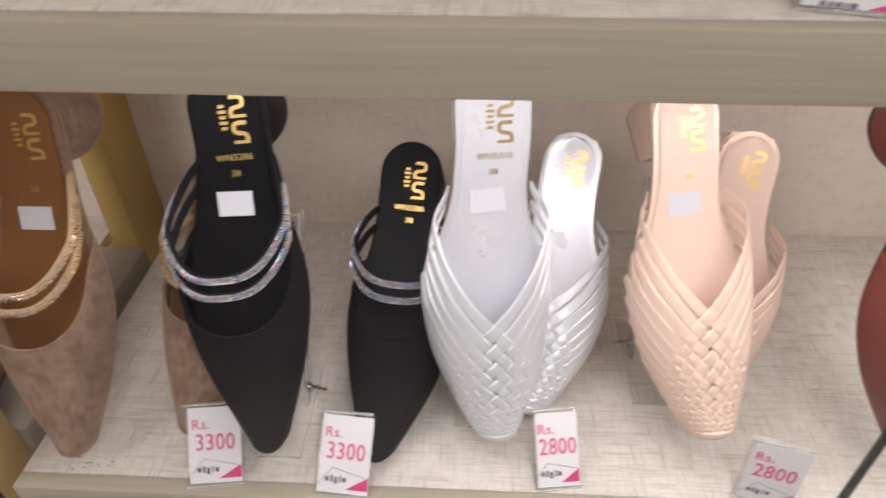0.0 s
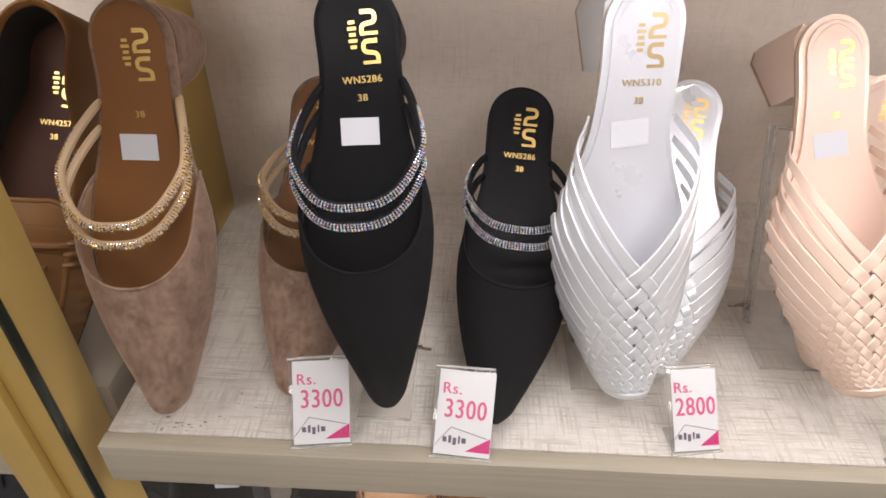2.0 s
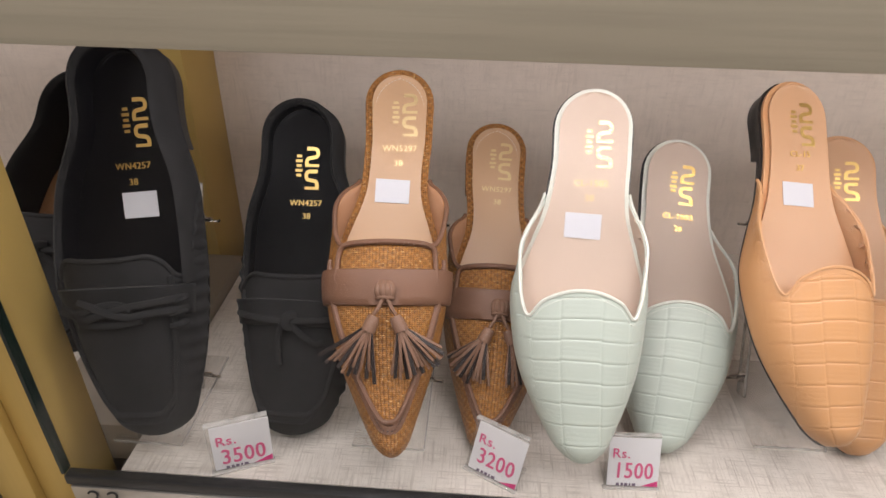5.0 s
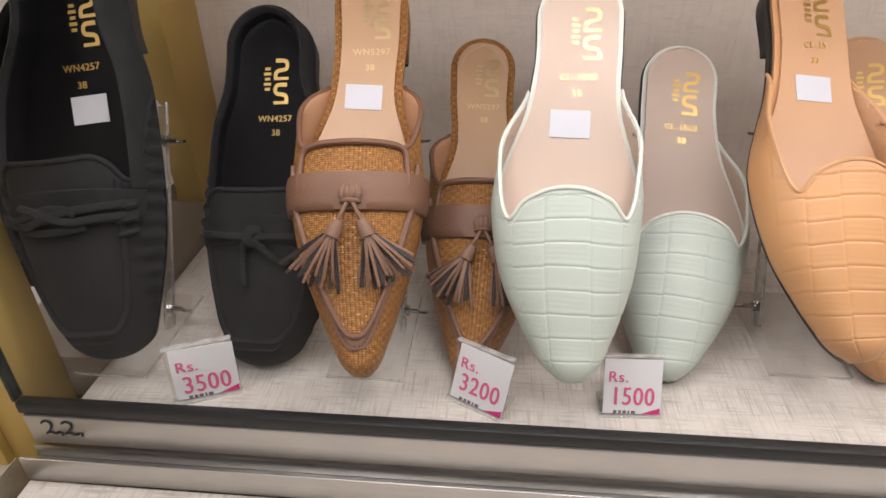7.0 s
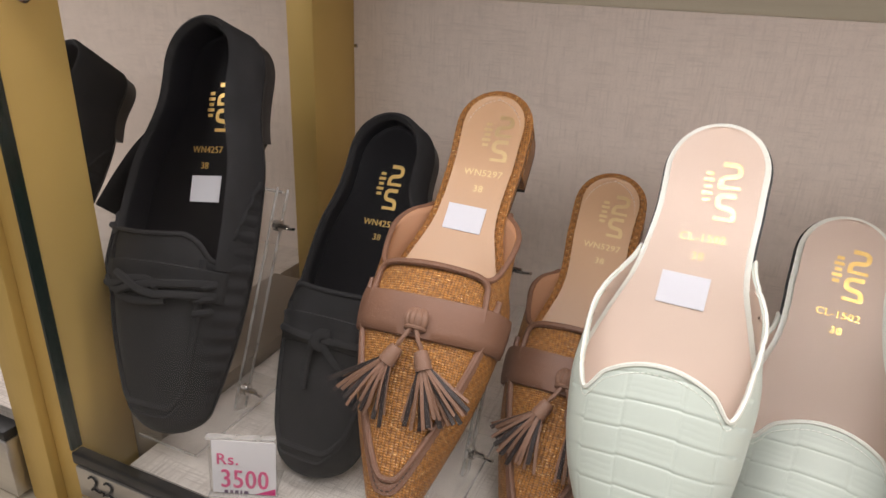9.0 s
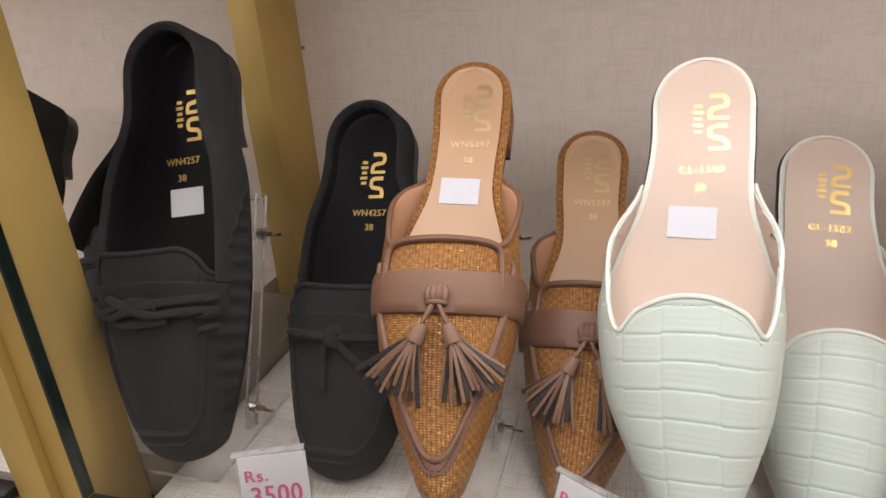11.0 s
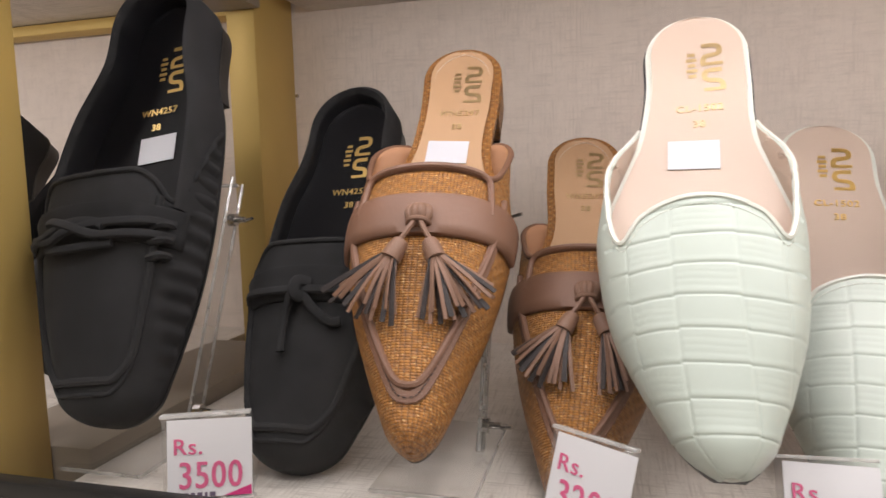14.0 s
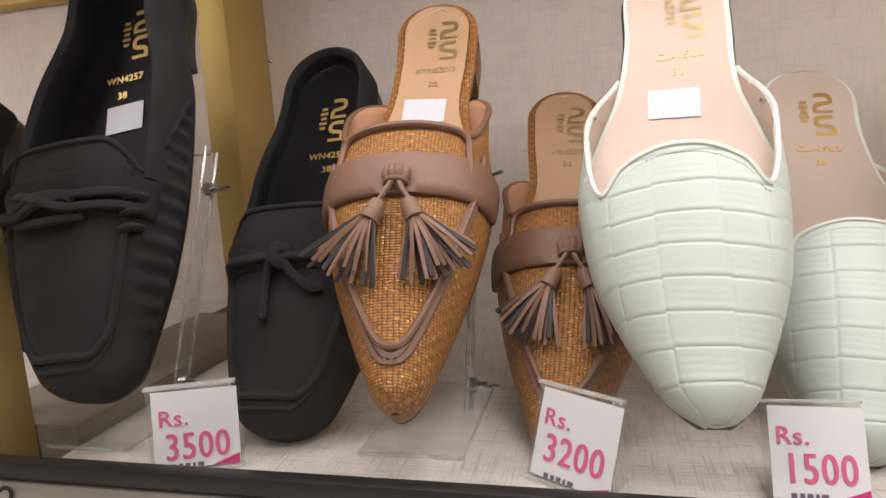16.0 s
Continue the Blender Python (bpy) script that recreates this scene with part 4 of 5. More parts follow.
def tassel_loafer(spot, label, group, foil, sticker=True, lean=-1):
    root, L = shoe_root("tassel_loafer", spot, label, group)
    last = Last(L, 0.0395, "point", 0.008, 0.0325, lean, 0.0255, (0.80, 0.60, 0.59), (1.0, 0.95, 0.8))
    footbed(root, last, L, M_caminsole, M_raffia, M_soleblack, 0.2, 0.0050, 0.0085, M_thread)
    edge = mirrored((0, 6, 14, 23, 31, 38, 46, 55, 90), [k * L for k in (0.70, 0.68, 0.655, 0.61, 0.56, 0.522, 0.503, 0.500, 0.503)])
    bm, lip = upper(last, edge, 60, 46)
    shell("vamp", bm, M_raffia, M_camlining, root, 0.002, "golden raffia weave")
    bm = bmesh.new()
    tube(bm, lip, 0.0017, 8)
    part("topline_binding", bm, M_brownstrap, root)
    # apron ridge in a long U down to the toe
    def apron(grow, lift):
        pts, ups = [], []
        for k in range(61):
            f = k / 60
            s = abs(2 * f - 1)
            u = 0.085 * L + (0.47 * L - 0.085 * L) * s**1.55
            th = 90 + (1 if f > 0.5 else -1) * (s**0.60) * 60
            pts.append(last.top(u + grow, th, lift))
            ups.append(last.normal(u, th))
        return pts, ups
    bm = bmesh.new()
    pts, ups = apron(0.0, 0.0012)
    tube(bm, pts, 0.0017, 8, ups=ups)
    part("apron_ridge", bm, M_brownstrap, root)
    bm = bmesh.new()
    pts, ups = apron(-0.0048, 0.0006)
    ribbon(bm, pts, ups, 0.0055, 0.0010)
    part("apron_band", bm, M_brownstrap, root)
    bm = bmesh.new()
    pts, ups = apron(-0.0048, 0.0021)
    for k in range(4, 56):
        tube(bm, [pts[k], pts[k].lerp(pts[k + 1], 0.55)], 0.0003, 4)
    part("stitching", bm, M_tasseldark, root)
    # tongue frame
    bm = bmesh.new()
    pts = [last.top(u * L, th, 0.0016) for u, th in ((0.415, 44), (0.460, 45), (0.490, 48), (0.501, 58), (0.503, 75), (0.504, 90), (0.503, 105), (0.501, 122), (0.490, 132), (0.460, 135), (0.415, 136))]
    fine = [Vector([spline(range(11), [p[a] for p in pts], i / 4) for a in range(3)]) for i in range(41)]
    tube(bm, fine, 0.0018, 8)
    part("tongue_binding", bm, M_brownstrap, root)
    # saddle band across
    bm = bmesh.new()
    n = 40
    rows = []
    for i in range(n + 1):
        th = 6 + 168 * i / n
        row = []
        for q, lf in ((0.350, 0.0006), (0.353, 0.0028), (0.372, 0.0032), (0.397, 0.0032), (0.420, 0.0032), (0.436, 0.0028), (0.439, 0.0006)):
            row.append(bm.verts.new(last.top((q + 0.012 * math.cos(radians(th)) ** 2) * L, th, lf)))
        rows.append(row)
    for a, b in zip(rows, rows[1:]):
        for k in range(len(a) - 1):
            bm.faces.new((a[k], a[k + 1], b[k + 1], b[k]))
    bmesh.ops.recalc_face_normals(bm, faces=bm.faces)
    ob = shell("saddle_strap", bm, M_brownstrap, M_brownstrap, root, 0.0006)
    # knot and tassels
    u0 = 0.388 * L
    k0, nn = last.top(u0, 90, 0.005), last.normal(u0, 90)
    bm = bmesh.new()
    for off in (-0.0042, -0.0014, 0.0014, 0.0042):
        bow = math.cos(off * 210)
        tube(bm, [k0 + Vector((off * (0.55 + 0.45 * math.sin(math.pi * q / 8)), 0.0058 - 0.0128 * q / 8, -0.0026 + 0.0044 * bow * math.sin(math.pi * q / 8))) for q in range(9)], [0.0008 + 0.0017 * math.sin(math.pi * q / 8) ** 0.6 for q in range(9)], 10)
    tube(bm, [k0 + Vector((0.0050 * math.cos(math.pi * q / 10), -0.0052, -0.0026 + 0.0046 * math.sin(math.pi * q / 10))) for q in range(11)], 0.0013, 8)
    part("knot", bm, M_tassel, root)
    rnd = random.Random(3 + int(L * 1e4))
    for s in (-1, 1):
        cap_a = k0 + Vector((s * 0.0015, -0.006, 0.0005))
        ub = 0.322 * L
        cap_b = last.top(ub, 90 - s * 7.5, 0.0062)
        bm = bmesh.new()
        d = (cap_b - cap_a)
        tube(bm, [cap_a, cap_a + d * 0.5 + Vector((0, 0, 0.001)), cap_b + Vector((0, 0.002, 0))], 0.0013, 6)
        d.normalize()
        tube(bm, [cap_b + d * -0.001, cap_b + d * 0.0015, cap_b + d * 0.008, cap_b + d * 0.009], [0.0034, 0.0041, 0.0046, 0.0045], 14)
        tas = part("tassel", bm, M_tassel, root)
        nrm = last.normal(ub, 90 - s * 7.5)
        for k in range(21):
            a = (k - 10) / 10
            # every third strip: dark leather back, with the shade between strips coloured in
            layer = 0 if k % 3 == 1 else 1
            ang = a * 0.58 - s * 0.06 + rnd.uniform(-0.05, 0.05)
            side = d.cross(nrm)
            way = (d * math.cos(ang) - side * math.sin(ang) * -1).normalized()
            ln = (0.029 if layer else 0.031) + rnd.uniform(-0.004, 0.003)
            p0 = cap_b + d * 0.007 + side * math.sin(ang) * 0.003 + nrm * (0.0018 if k % 2 else -0.0006)
            up = nrm + side * rnd.uniform(-0.9, 0.9)
            pts, ups = [], []
            for q in range(6):
                f = q / 5
                pts.append(p0 + way * ln * f + nrm * (0.002 * math.sin(f * 3.0) * (1 if layer else 0.3) - 0.0035 * f))
                ups.append(up)
            bm = bmesh.new()
            ribbon(bm, pts, ups, 0.0019 if layer else 0.0025, 0.0005)
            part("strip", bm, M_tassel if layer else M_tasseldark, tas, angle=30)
    bm, low = block_heel(last, 0.052, 0.022, 0.0, 1.0)
    part("heel", bm, M_raffia, root)
    bm = bmesh.new()
    a = [bm.verts.new(v) for v in low]
    b = [bm.verts.new(v + Vector((0, 0, -0.004))) for v in low]
    for k in range(len(a)):
        bm.faces.new((a[k], a[(k + 1) % len(a)], b[(k + 1) % len(b)], b[k]))
    bm.faces.new(b)
    bm.faces.new(a[::-1])
    part("heel_tip", bm, M_soleblack, root)
    stamp(root, last, L, "WN5297", "38", foil, sticker)
    return root


# black moccasin mule -----------------------------------------------------------


def moccasin(spot, label, group, sticker=True, lean=-1, wall=0.020, insole=None, skin=None, lining=None):
    skin = skin or M_nubuck
    root, L = shoe_root("moccasin_mule", spot, label, group)
    last = Last(L, 0.0435, "square", 0.003, 0.036, lean, 0.0290)
    footbed(root, last, L, insole or M_blackinsole, skin, M_soleblack, 0.15, 0.0040, 0.010, M_threadblack)
    edge = mirrored((0, 15, 28, 36, 46, 58, 72, 90), [k * L for k in (0.62, 0.50, 0.424, 0.424, 0.455, 0.472, 0.470, 0.468)])

    def ruched(arc, u):
        side = max(0.0, min(1.0, (abs(arc) - 0.028) / 0.012))
        return 0.0009 * math.sin(u * 620) * side * (1 if u > 0.02 else 0)

    bm, lip = upper(last, edge, 210, 180, ruched, 1.1)
    shell("vamp", bm, skin, M_blackinsole, root, 0.002)
    bm = bmesh.new()
    tube(bm, lip, 0.0016, 8)
    part("topline_binding", bm, skin, root)
    # raised collar running round the heel
    bm = bmesh.new()
    n = 70
    outer_l, top_l, in_l, low_l = (sole_path(last, 0.40 * L, g, h, n) for g, h in ((0.0010, -0.008), (0.0004, wall), (-0.0038, wall - 0.002), (-0.0046, 0.0006)))
    crest = sole_path(last, 0.40 * L, -0.0018, wall + 0.0018, n)
    rows = [[bm.verts.new(p) for p in ln] for ln in (outer_l, top_l, crest, in_l, low_l)]
    for q, (a, b) in enumerate(zip(rows, rows[1:])):
        for k in range(n):
            bm.faces.new((a[k], a[k + 1], b[k + 1], b[k])).material_index = 1 if q == 3 else 0
    bmesh.ops.recalc_face_normals(bm, faces=bm.faces)
    part("collar", bm, [skin, lining or M_blackinsole], root, angle=60)
    # apron seam
    for nm, grow, lift, r, mt in (("apron_seam", 0.0, 0.0006, 0.0021, skin), ("apron_seam", -0.006, 0.0004, 0.0011, skin)):
        bm = bmesh.new()
        pts, ups = [], []
        for k in range(81):
            f = k / 80
            s = abs(2 * f - 1)
            sg = 1 if f > 0.5 else -1
            q = min(1.0, s / 0.36)
            u = 0.075 * L + grow if s < 0.36 else 0.075 * L + grow + (s - 0.36) / 0.64 * 0.30 * L
            u += 0.012 * max(0.0, (s - 0.2) / 0.16 if s < 0.36 else 1.0) ** 2
            th = 90 + sg * q * (46 + 3 * s)
            pts.append(last.top(u, th, lift))
            ups.append(last.normal(u, th))
        tube(bm, pts, r, 8, ups=ups)
        part(nm, bm, mt, root)
    # folded tongue band and lace tied over it
    bm = bmesh.new()
    n = 30
    rows = []
    for i in range(n + 1):
        th = 20 + 140 * i / n
        rows.append([bm.verts.new(last.top((q - 0.01 * math.cos(radians(th)) ** 2) * L, th, lf)) for q, lf in ((0.330, 0.0004), (0.333, 0.0022), (0.355, 0.0026), (0.385, 0.0028), (0.400, 0.0040), (0.4045, 0.0038), (0.406, 0.0008))])
    for a, b in zip(rows, rows[1:]):
        for k in range(6):
            bm.faces.new((a[k], a[k + 1], b[k + 1], b[k]))
    bmesh.ops.recalc_face_normals(bm, faces=bm.faces)
    shell("tongue_band", bm, skin, skin, root, 0.0006)

    def lace(path, r=0.0024):
        pts = [last.top((u - 0.03) * L, th, lf) for u, th, lf in path]
        m = len(pts)
        fine = [Vector([spline(range(m), [p[a] for p in pts], i / 6) for a in range(3)]) for i in range(6 * (m - 1) + 1)]
        bm = bmesh.new()
        tube(bm, fine, r, 8, flat=0.75)
        return part("lace", bm, skin, root)

    if sticker:
        # a flat reef knot with its ends laid to both sides
        lace([(0.398, 28, 0.002), (0.396, 44, 0.0045), (0.392, 60, 0.005), (0.386, 78, 0.006), (0.372, 92, 0.008), (0.362, 104, 0.006), (0.372, 118, 0.005), (0.386, 132, 0.004)])
        lace([(0.372, 28, 0.002), (0.370, 44, 0.0045), (0.368, 60, 0.005), (0.364, 76, 0.0065), (0.378, 88, 0.0085), (0.396, 99, 0.007), (0.402, 108, 0.005)])
        lace([(0.378, 152, 0.002), (0.376, 134, 0.0045), (0.374, 118, 0.005), (0.380, 104, 0.006), (0.392, 92, 0.006), (0.394, 82, 0.005), (0.380, 72, 0.006)])
        lace([(0.352, 68, 0.003), (0.346, 84, 0.0045), (0.346, 98, 0.0045), (0.354, 112, 0.003)])
    else:
        # a small knot with two ends hanging down
        lace([(0.386, 26, 0.002), (0.382, 50, 0.0045), (0.378, 74, 0.005), (0.376, 90, 0.006), (0.378, 106, 0.005), (0.384, 130, 0.0045), (0.388, 154, 0.002)])
        lace([(0.392, 84, 0.004), (0.388, 88, 0.0085), (0.366, 89, 0.0085), (0.360, 86, 0.005)], 0.0034)
        lace([(0.366, 92, 0.006), (0.335, 95, 0.0035), (0.290, 96, 0.003), (0.250, 95, 0.0035)])
        lace([(0.366, 86, 0.006), (0.340, 80, 0.0035), (0.315, 68, 0.003), (0.318, 60, 0.003)])
    for k in range(3):
        lace([(0.395 - 0.03 * k, 30, 0.0005), (0.392 - 0.03 * k, 37, 0.004), (0.388 - 0.03 * k, 44, 0.0005)], 0.003)
    bm, low = block_heel(last, 0.070, 0.014, 0.02, 0.97)
    part("heel", bm, M_soleblack, root)
    stamp(root, last, L, "WN4257", "38", M_foil, sticker, st_turn=1, shift=-0.042, u_st=0.638, st_x=0.0055)
    return root


# ---- shoes on the middle shelf ----
G = "shoes on the middle shelf"
rhinestone_mule(((-0.1095, 0.0213, 1.1476), (-0.1248, 0.1290, 1.3979), -6.0, 1.009), "taupe suede pointed mule with tan insole and golden rhinestone straps", G, M_taupe, M_caminsole, M_taninsole, M_taupe, M_soletan, M_goldcord, M_stone_gold, M_foil, True, "")
rhinestone_mule(((-0.0336, 0.0453, 1.1396), (-0.0212, 0.2208, 1.3136), 5.3, 1.012), "taupe suede pointed mule standing behind its pair", G, M_taupe, M_caminsole, M_taninsole, M_taupe, M_soletan, M_goldcord, M_stone_gold, M_foil, False, "WN5286", 1)
rhinestone_mule(((0.0440, 0.0154, 1.1705), (0.0134, 0.1378, 1.4082), -10.5, 1.022), "black suede pointed mule with two rhinestone straps and sticker", G, M_black, M_blackinsole, M_blackinsole, M_blackinsole, M_soleblack, M_black, M_stone_white, M_foil, True)
rhinestone_mule(((0.1135, 0.0285, 1.1384), (0.1361, 0.2330, 1.3033), 2.4, 1.036), "black suede pointed mule with rhinestone straps, lying flatter", G, M_black, M_blackinsole, M_blackinsole, M_blackinsole, M_soleblack, M_black, M_stone_white, M_foil, False, "WN5286", 1)
woven_mule(((0.2067, 0.0509, 1.1520), (0.1914, 0.1451, 1.4095), -1.9, 1.051), "silver woven strap mule with block heel and white sticker", G, M_silver, M_silverin, M_silver, M_foilpale, True, "WN5310")
woven_mule(((0.2273, 0.0794, 1.1384), (0.2752, 0.2458, 1.3082), 0.8, 1.021), "silver woven strap mule standing behind its pair", G, M_silver, M_silverin, M_silver, M_foil, False, "", 1)
woven_mule(((0.3639, 0.0434, 1.1667), (0.3326, 0.1961, 1.3767), -7.1, 1.009), "peach woven strap mule with block heel and white sticker", G, M_peach, M_peachin, M_peach, M_foil, True, "")
woven_mule(((0.3683, 0.0944, 1.1370), (0.4100, 0.2141, 1.3288), 8.9, 0.964), "peach woven strap mule standing behind its pair", G, M_peach, M_peachin, M_peach, M_foil, False, "", 1)

# ---- shoes on the bottom shelf ----
G = "shoes on the bottom shelf"
moccasin(((-0.1136, 0.0150, 0.8355), (-0.1410, 0.1272, 1.0632), -15.4, 1.000), "black nubuck moccasin mule with tied lace and sticker", G, True, -1)
moccasin(((-0.0372, 0.0489, 0.8046), (-0.0396, 0.1883, 1.0061), -5.4, 1.019), "black nubuck moccasin mule with glossy collar, standing behind", G, False, 1, 0.012, M_blackinsole, None, M_blackpatent)
tassel_loafer(((0.0435, 0.0045, 0.8398), (0.0268, 0.1873, 1.0339), 1.1, 1.009), "golden raffia loafer mule with brown tassels and sticker", G, M_foilpale, True)
tassel_loafer(((0.1028, 0.0440, 0.8035), (0.1062, 0.2380, 0.9774), 2.9, 1.009), "golden raffia loafer mule with brown tassels, lying flatter", G, M_foilpale, False, 1)
embossed_mule(((0.1644, 0.0128, 0.8366), (0.1615, 0.1564, 1.0350), -4.3, 1.008), "mint green basket-embossed flat mule with white sticker", G, M_mint, M_mintedge, M_nudeinsole, M_foilpale, True)
embossed_mule(((0.2290, 0.0545, 0.8040), (0.2496, 0.2178, 0.9774), 4.2, 1.018), "mint green basket-embossed flat mule standing behind", G, M_mint, M_mintedge, M_nudeinsole, M_foil, False, "CL-1502", "38", 1)
embossed_mule(((0.3275, 0.0309, 0.8467), (0.3079, 0.2009, 1.0318), 8.5, 1.007), "apricot basket-embossed flat mule with white sticker", G, M_orange, M_orangeedge, M_orangein, M_foil, True, "CL-15", "37", -1, 0.012, 0.05)
embossed_mule(((0.3685, 0.0627, 0.8057), (0.3749, 0.2293, 0.9819), -7.0, 1.004), "apricot basket-embossed flat mule standing behind", G, M_orange, M_orangeedge, M_orangein, M_foil, False, "", "", 1)

# ---- shoes at the ends and in the next bay ----
G = "shoes in the next bay"
moccasin(((-0.226, 0.058, 1.150), (-0.211, 0.203, 1.362), 4, 1.0), "ochre leather shoe with dark lining and reddish insole", G, False, -1, 0.034, M_darkbrown, M_ochre, M_soleblack)
moccasin(((-0.224, 0.085, 0.838), (-0.216, 0.225, 0.995), -4, 1.0), "black suede shoe with tan insole", G, False, -1, 0.042, M_taninsole)
moccasin(((-0.388, 0.100, 0.836), (-0.390, 0.250, 1.005), -8, 1.0), "black suede shoe standing in the next bay", G, False, 1, 0.042, M_taninsole)
G = "shoes on the middle shelf"
rhinestone_mule(((0.506, 0.034, 1.160), (0.497, 0.134, 1.398), 4, 1.0), "dark red leather pointed mule with block heel", G, M_red, M_red, M_red, M_red, M_soleblack, M_red, M_stone_white, M_foil, False, "", -1, 0.046, 0.03, False)
G = "shoes on the bottom shelf"
rhinestone_mule(((0.468, 0.030, 0.832), (0.455, 0.150, 1.050), 2, 1.0), "cream leather mule with golden rhinestone straps", G, M_cream, M_cream, M_cream, M_cream, M_soletan, M_goldcord, M_stone_gold, M_foil, False, "")

# ---- price tags ----


def price_tag(at, lean, turn, tilt, price, cut=0.0, wide=1.0, size=1.0, group="price tags", label="white price card in a clear acrylic holder on the shelf"):
    """Card in a folded clear holder; at is the middle of its foot."""
    root = thing("price_tag", pose(*at, 0, 0, turn) @ Matrix.Scale(size, 4), label, "price tag", group)
    W, H = 0.0365 * wide, 0.0535
    up = pose(0, 0, 0.0022, 90 - lean, 0, 0) @ pose(0, 0, 0, 0, 0, tilt)
    bm = bmesh.new()
    box(bm, -W / 2 - 0.0012, W / 2 + 0.0012, 0.0, H - cut + 0.003, -0.0026, -0.0008, 0.0004)
    ob = part("holder_back", bm, M_acrylic, root)
    ob.matrix_basis = up
    bm = bmesh.new()
    box(bm, -W / 2 - 0.0012, W / 2 + 0.0012, H - cut + 0.0030, H - cut + 0.0045, -0.003, 0.0016, 0.0003)
    box(bm, -W / 2 - 0.0018, W / 2 + 0.0018, -0.0012, 0.0002, -0.003, 0.0022, 0.0003)
    ob = part("holder_fold", bm, M_acedge, root)
    ob.matrix_basis = up
    bm = bmesh.new()
    box(bm, -W / 2, W / 2, -0.0005, 0.022, -0.0016, 0.0002, 0.0004)
    ob = part("holder_foot", bm, M_acrylic, root)
    ob.matrix_basis = pose(0, 0.0, 0.0022, 0, 0, tilt)
    bm = bmesh.new()
    box(bm, -W / 2, W / 2, 0.001, H - cut + 0.0015, -0.0007, -0.0002)
    card = part("card", bm, M_paper, root)
    card.matrix_basis = up @ pose(0.0008, 0, 0, 0, 0, -1.2)
    z = 0.0001

    def ink(name, bm, mat, x, y, turn2=0):
        o = part(name, bm, mat, card)
        o.matrix_basis = pose(x, y - cut, z, 0, 0, turn2)

    ink("lettering", bold(text_bm("Rs.", 0.0102, 0.0001), 0.00025), M_pink, -W * 0.26, H * 0.80)
    fig = bold(text_bm(price, 0.0142, 0.0001), 0.0005)
    for v in fig.verts:
        v.co.y *= 1.2
        v.co.x *= 0.93
    ink("figures", fig, M_pink, 0, H * 0.555)
    if cut:
        # the foot of the card sits behind the gasket: only the top of the patch shows
        bm = bmesh.new()
        bm.faces.new([bm.verts.new(c) for c in ((W * 0.16, 0.0012, 0), (W * 0.49, 0.0012, 0), (W * 0.49, 0.0056, 0))])
        ink("corner_patch", bm, M_pinkdeep, 0, cut)
        bm = bmesh.new()
        for x, w in ((-0.0105, 0.0022), (-0.0074, 0.0018), (-0.0045, 0.0022), (-0.0018, 0.0012), (0.0010, 0.0026)):
            bar(bm, x - w / 2, x + w / 2, 0.0012, 0.0032, 0)
        ink("emblem_bars", bm, M_grey, 0, cut)
        return root
    bm = bmesh.new()
    vs = [bm.verts.new(c) for c in ((W * 0.06, 0.004, 0), (W * 0.49, 0.004, 0), (W * 0.49, 0.0135, 0))]
    bm.faces.new(vs)
    ink("corner_patch", bm, M_pinkdeep, 0, 0)
    bm = bmesh.new()
    for x, w, h, dy in ((-0.0105, 0.0026, 0.0032, 0), (-0.0072, 0.0018, 0.0048, 0.0004), (-0.0042, 0.0022, 0.0046, -0.0008), (-0.0012, 0.0012, 0.0048, 0.0004), (0.0018, 0.0028, 0.0032, 0)):
        bar(bm, x - w / 2, x + w / 2, dy - h / 2, dy + h / 2, 0)
    ink("emblem_bars", bm, M_grey, -0.001, 0.0105)
    bm = bmesh.new()
    ln = [(-0.018, 0.006, 0), (-0.008, 0.0185, 0), (0.016, 0.013, 0)]
    for a, b in zip(ln, ln[1:]):
        tube(bm, [a, b], 0.00018, 4)
    ink("outline", bm, M_grey, 0, 0)
    return root


price_tag((-0.0038, 0.0068, Z2), 38.0, 8.4, 0, "3300", size=1.053)
price_tag((0.0913, 0.0022, Z2), 42.6, -2.0, -1, "3300", size=1.050)
price_tag((0.2532, 0.0153, Z2), 40.0, 8.8, 0, "2800", 0.0, 0.85, size=1.022)
price_tag((0.3992, 0.0105, Z2), 8.4, -13.0, 0, "2800", size=1.032)
price_tag((0.330, 0.014, Z3), 24, -14, 0, "2800", 0.012)
price_tag((-0.0627, 0.0203, Z1), 6.3, 22.4, 0, "3500", 0.0195, size=1.060)
price_tag((0.1076, 0.0240, Z1), 17.8, -24.4, -3, "3200", 0.0165, size=0.990)
price_tag((0.2034, 0.0249, Z1), 22.4, 2.9, 0, "1500", 0.0175, size=0.950)

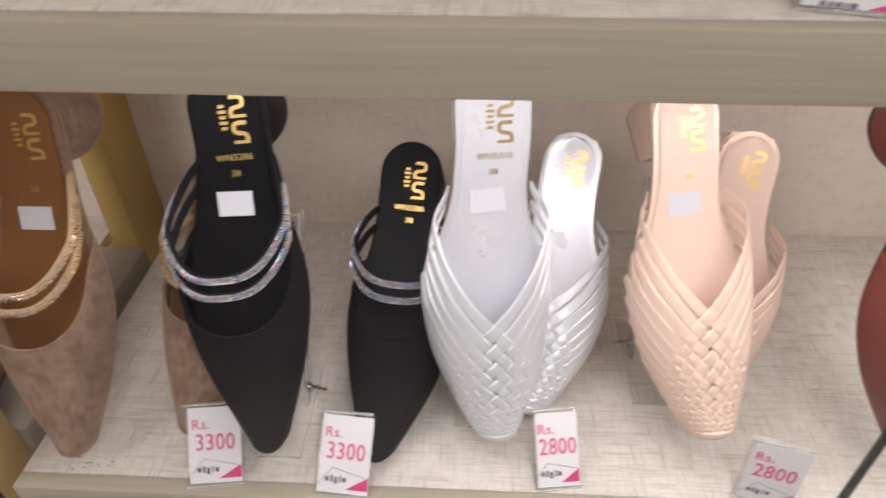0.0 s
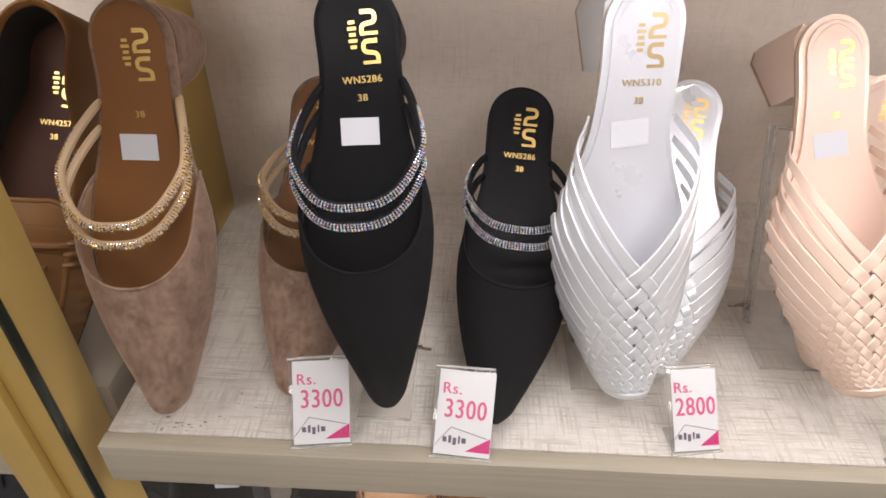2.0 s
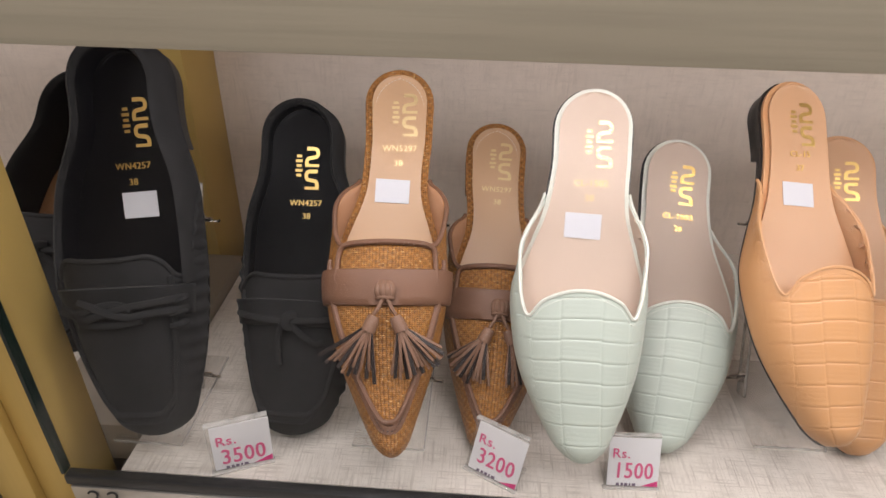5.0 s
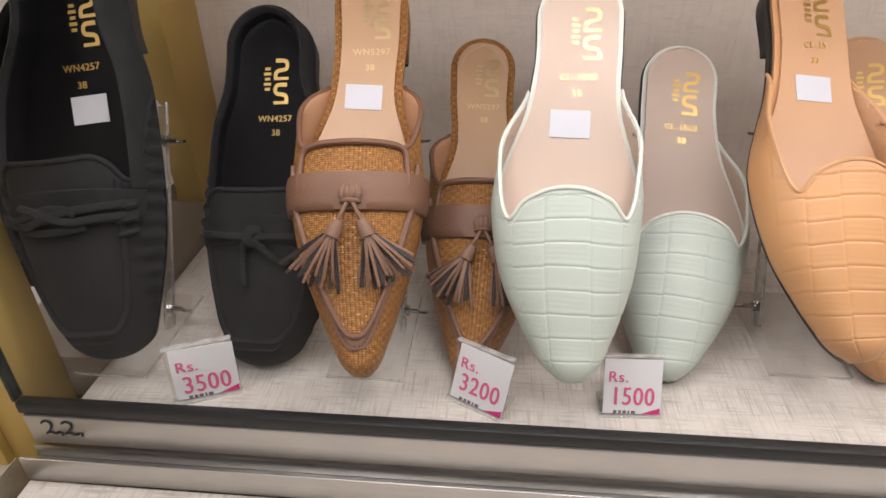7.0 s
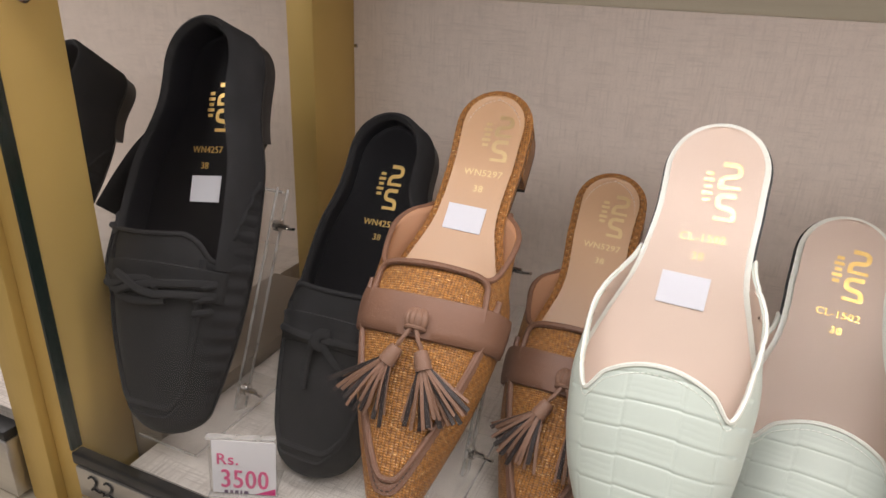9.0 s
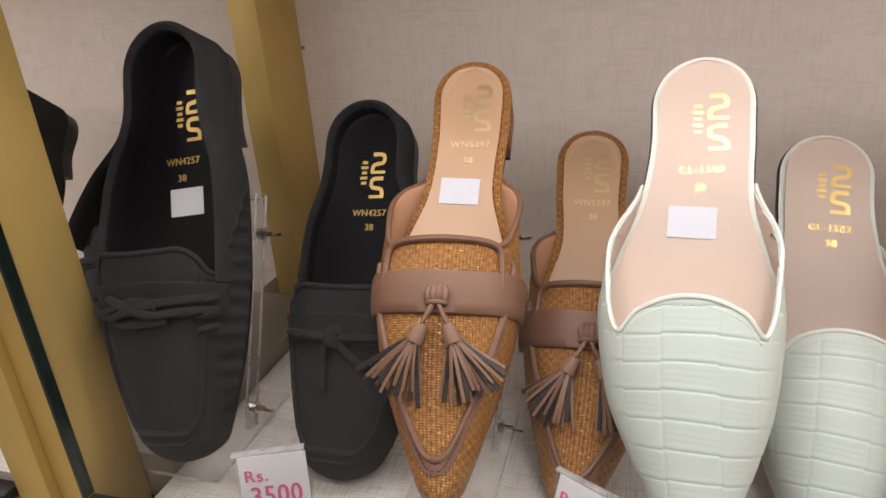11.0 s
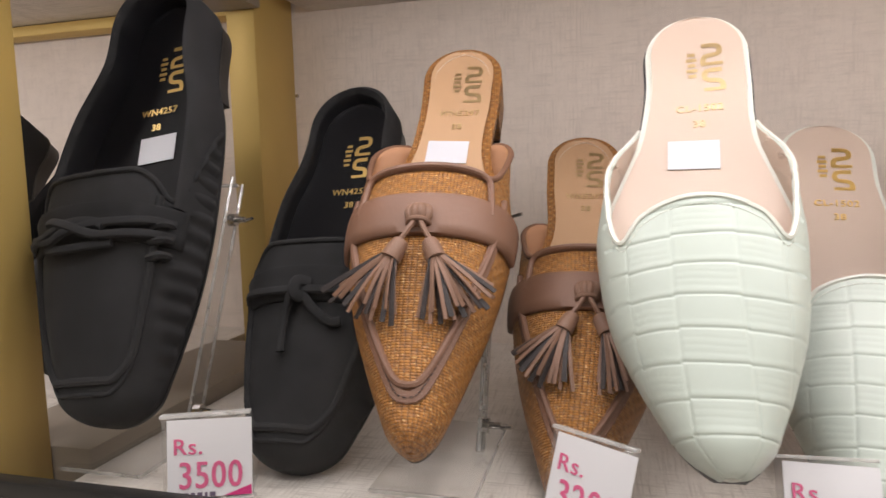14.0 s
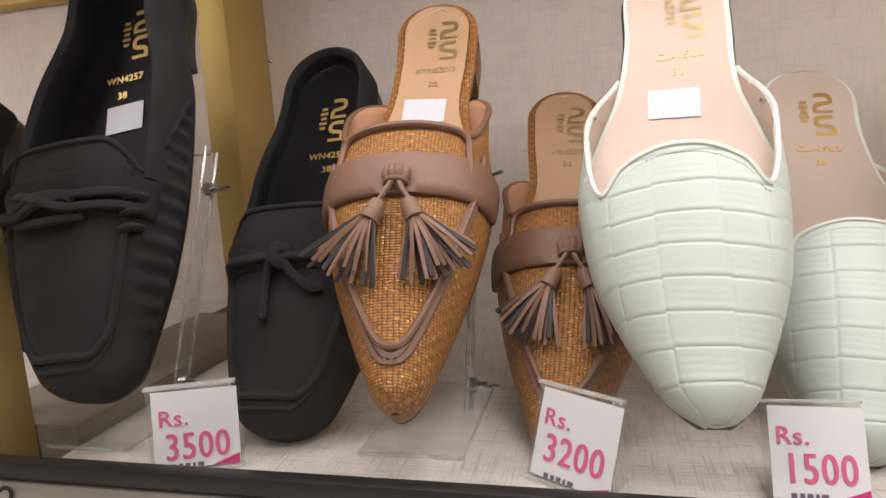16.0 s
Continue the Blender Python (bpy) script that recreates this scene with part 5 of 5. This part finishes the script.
# ---- clear stands ----
for foot_x, foot_y, zz, wd, hand in (
    (-0.139, 0.088, Z1, 0.05, 1), (0.034, 0.098, Z1, 0.052, 1), (0.326, 0.122, Z1, 0.052, -1),
    (0.036, 0.085, Z2, 0.038, 1), (0.196, 0.12, Z2, 0.045, -1), (0.346, 0.150, Z2, 0.045, -1),
):
    acrylic_stand((foot_x, foot_y, zz), (foot_x, foot_y + 0.065, zz + 0.150), wd, 0.095, 2 if zz == Z1 else 1, hand)


# ---- small marks ----
def stain(cx, cy, z, spread, count, seed, mat, size=0.0022):
    """Thin scraps of old glue left on a surface."""
    rnd = random.Random(seed)
    bm = bmesh.new()
    for _ in range(count):
        x, y = cx + rnd.gauss(0, spread), cy + rnd.gauss(0, spread * 0.28)
        n = rnd.randint(5, 8)
        r = size * rnd.uniform(0.25, 1.0)
        vs = [bm.verts.new((x + r * 1.6 * math.cos(2 * math.pi * k / n) * rnd.uniform(0.5, 1.2), y + r * 0.7 * math.sin(2 * math.pi * k / n) * rnd.uniform(0.5, 1.2), z + 0.0003)) for k in range(n)]
        bm.faces.new(vs)
    ob = part("glue_stain", bm, mat)
    return tagged(ob, "brown glue residue stuck on the shelf surface", "stain", kind="stuff")


stain(-0.104, 0.0205, Z2, 0.013, 22, 5, M_stain, 0.0014)
stain(-0.060, 0.045, Z2, 0.016, 7, 8, M_stain, 0.0014)
stain(-0.120, 0.045, Z1, 0.012, 6, 11, M_stain, 0.0012)


def screw(m, r, label):
    bm = bmesh.new()
    tube(bm, [(0, 0, 0), (0, 0, 0.0012), (0, 0, 0.0018)], [r, r, r * 0.7], 12)
    box(bm, -r * 0.7, r * 0.7, -r * 0.12, r * 0.12, 0.0017, 0.0021)
    ob = part("screw", bm, M_steel)
    ob.matrix_world = m
    return tagged(ob, label, "screw", "screws")


screw(pose(XL, 0.020, 1.083, 0, 90, 0), 0.004, "steel screw head in the gold upright")
screw(pose(-0.1715, YB, 1.035, 90, 0, 0), 0.0018, "small dark screw in the back panel")
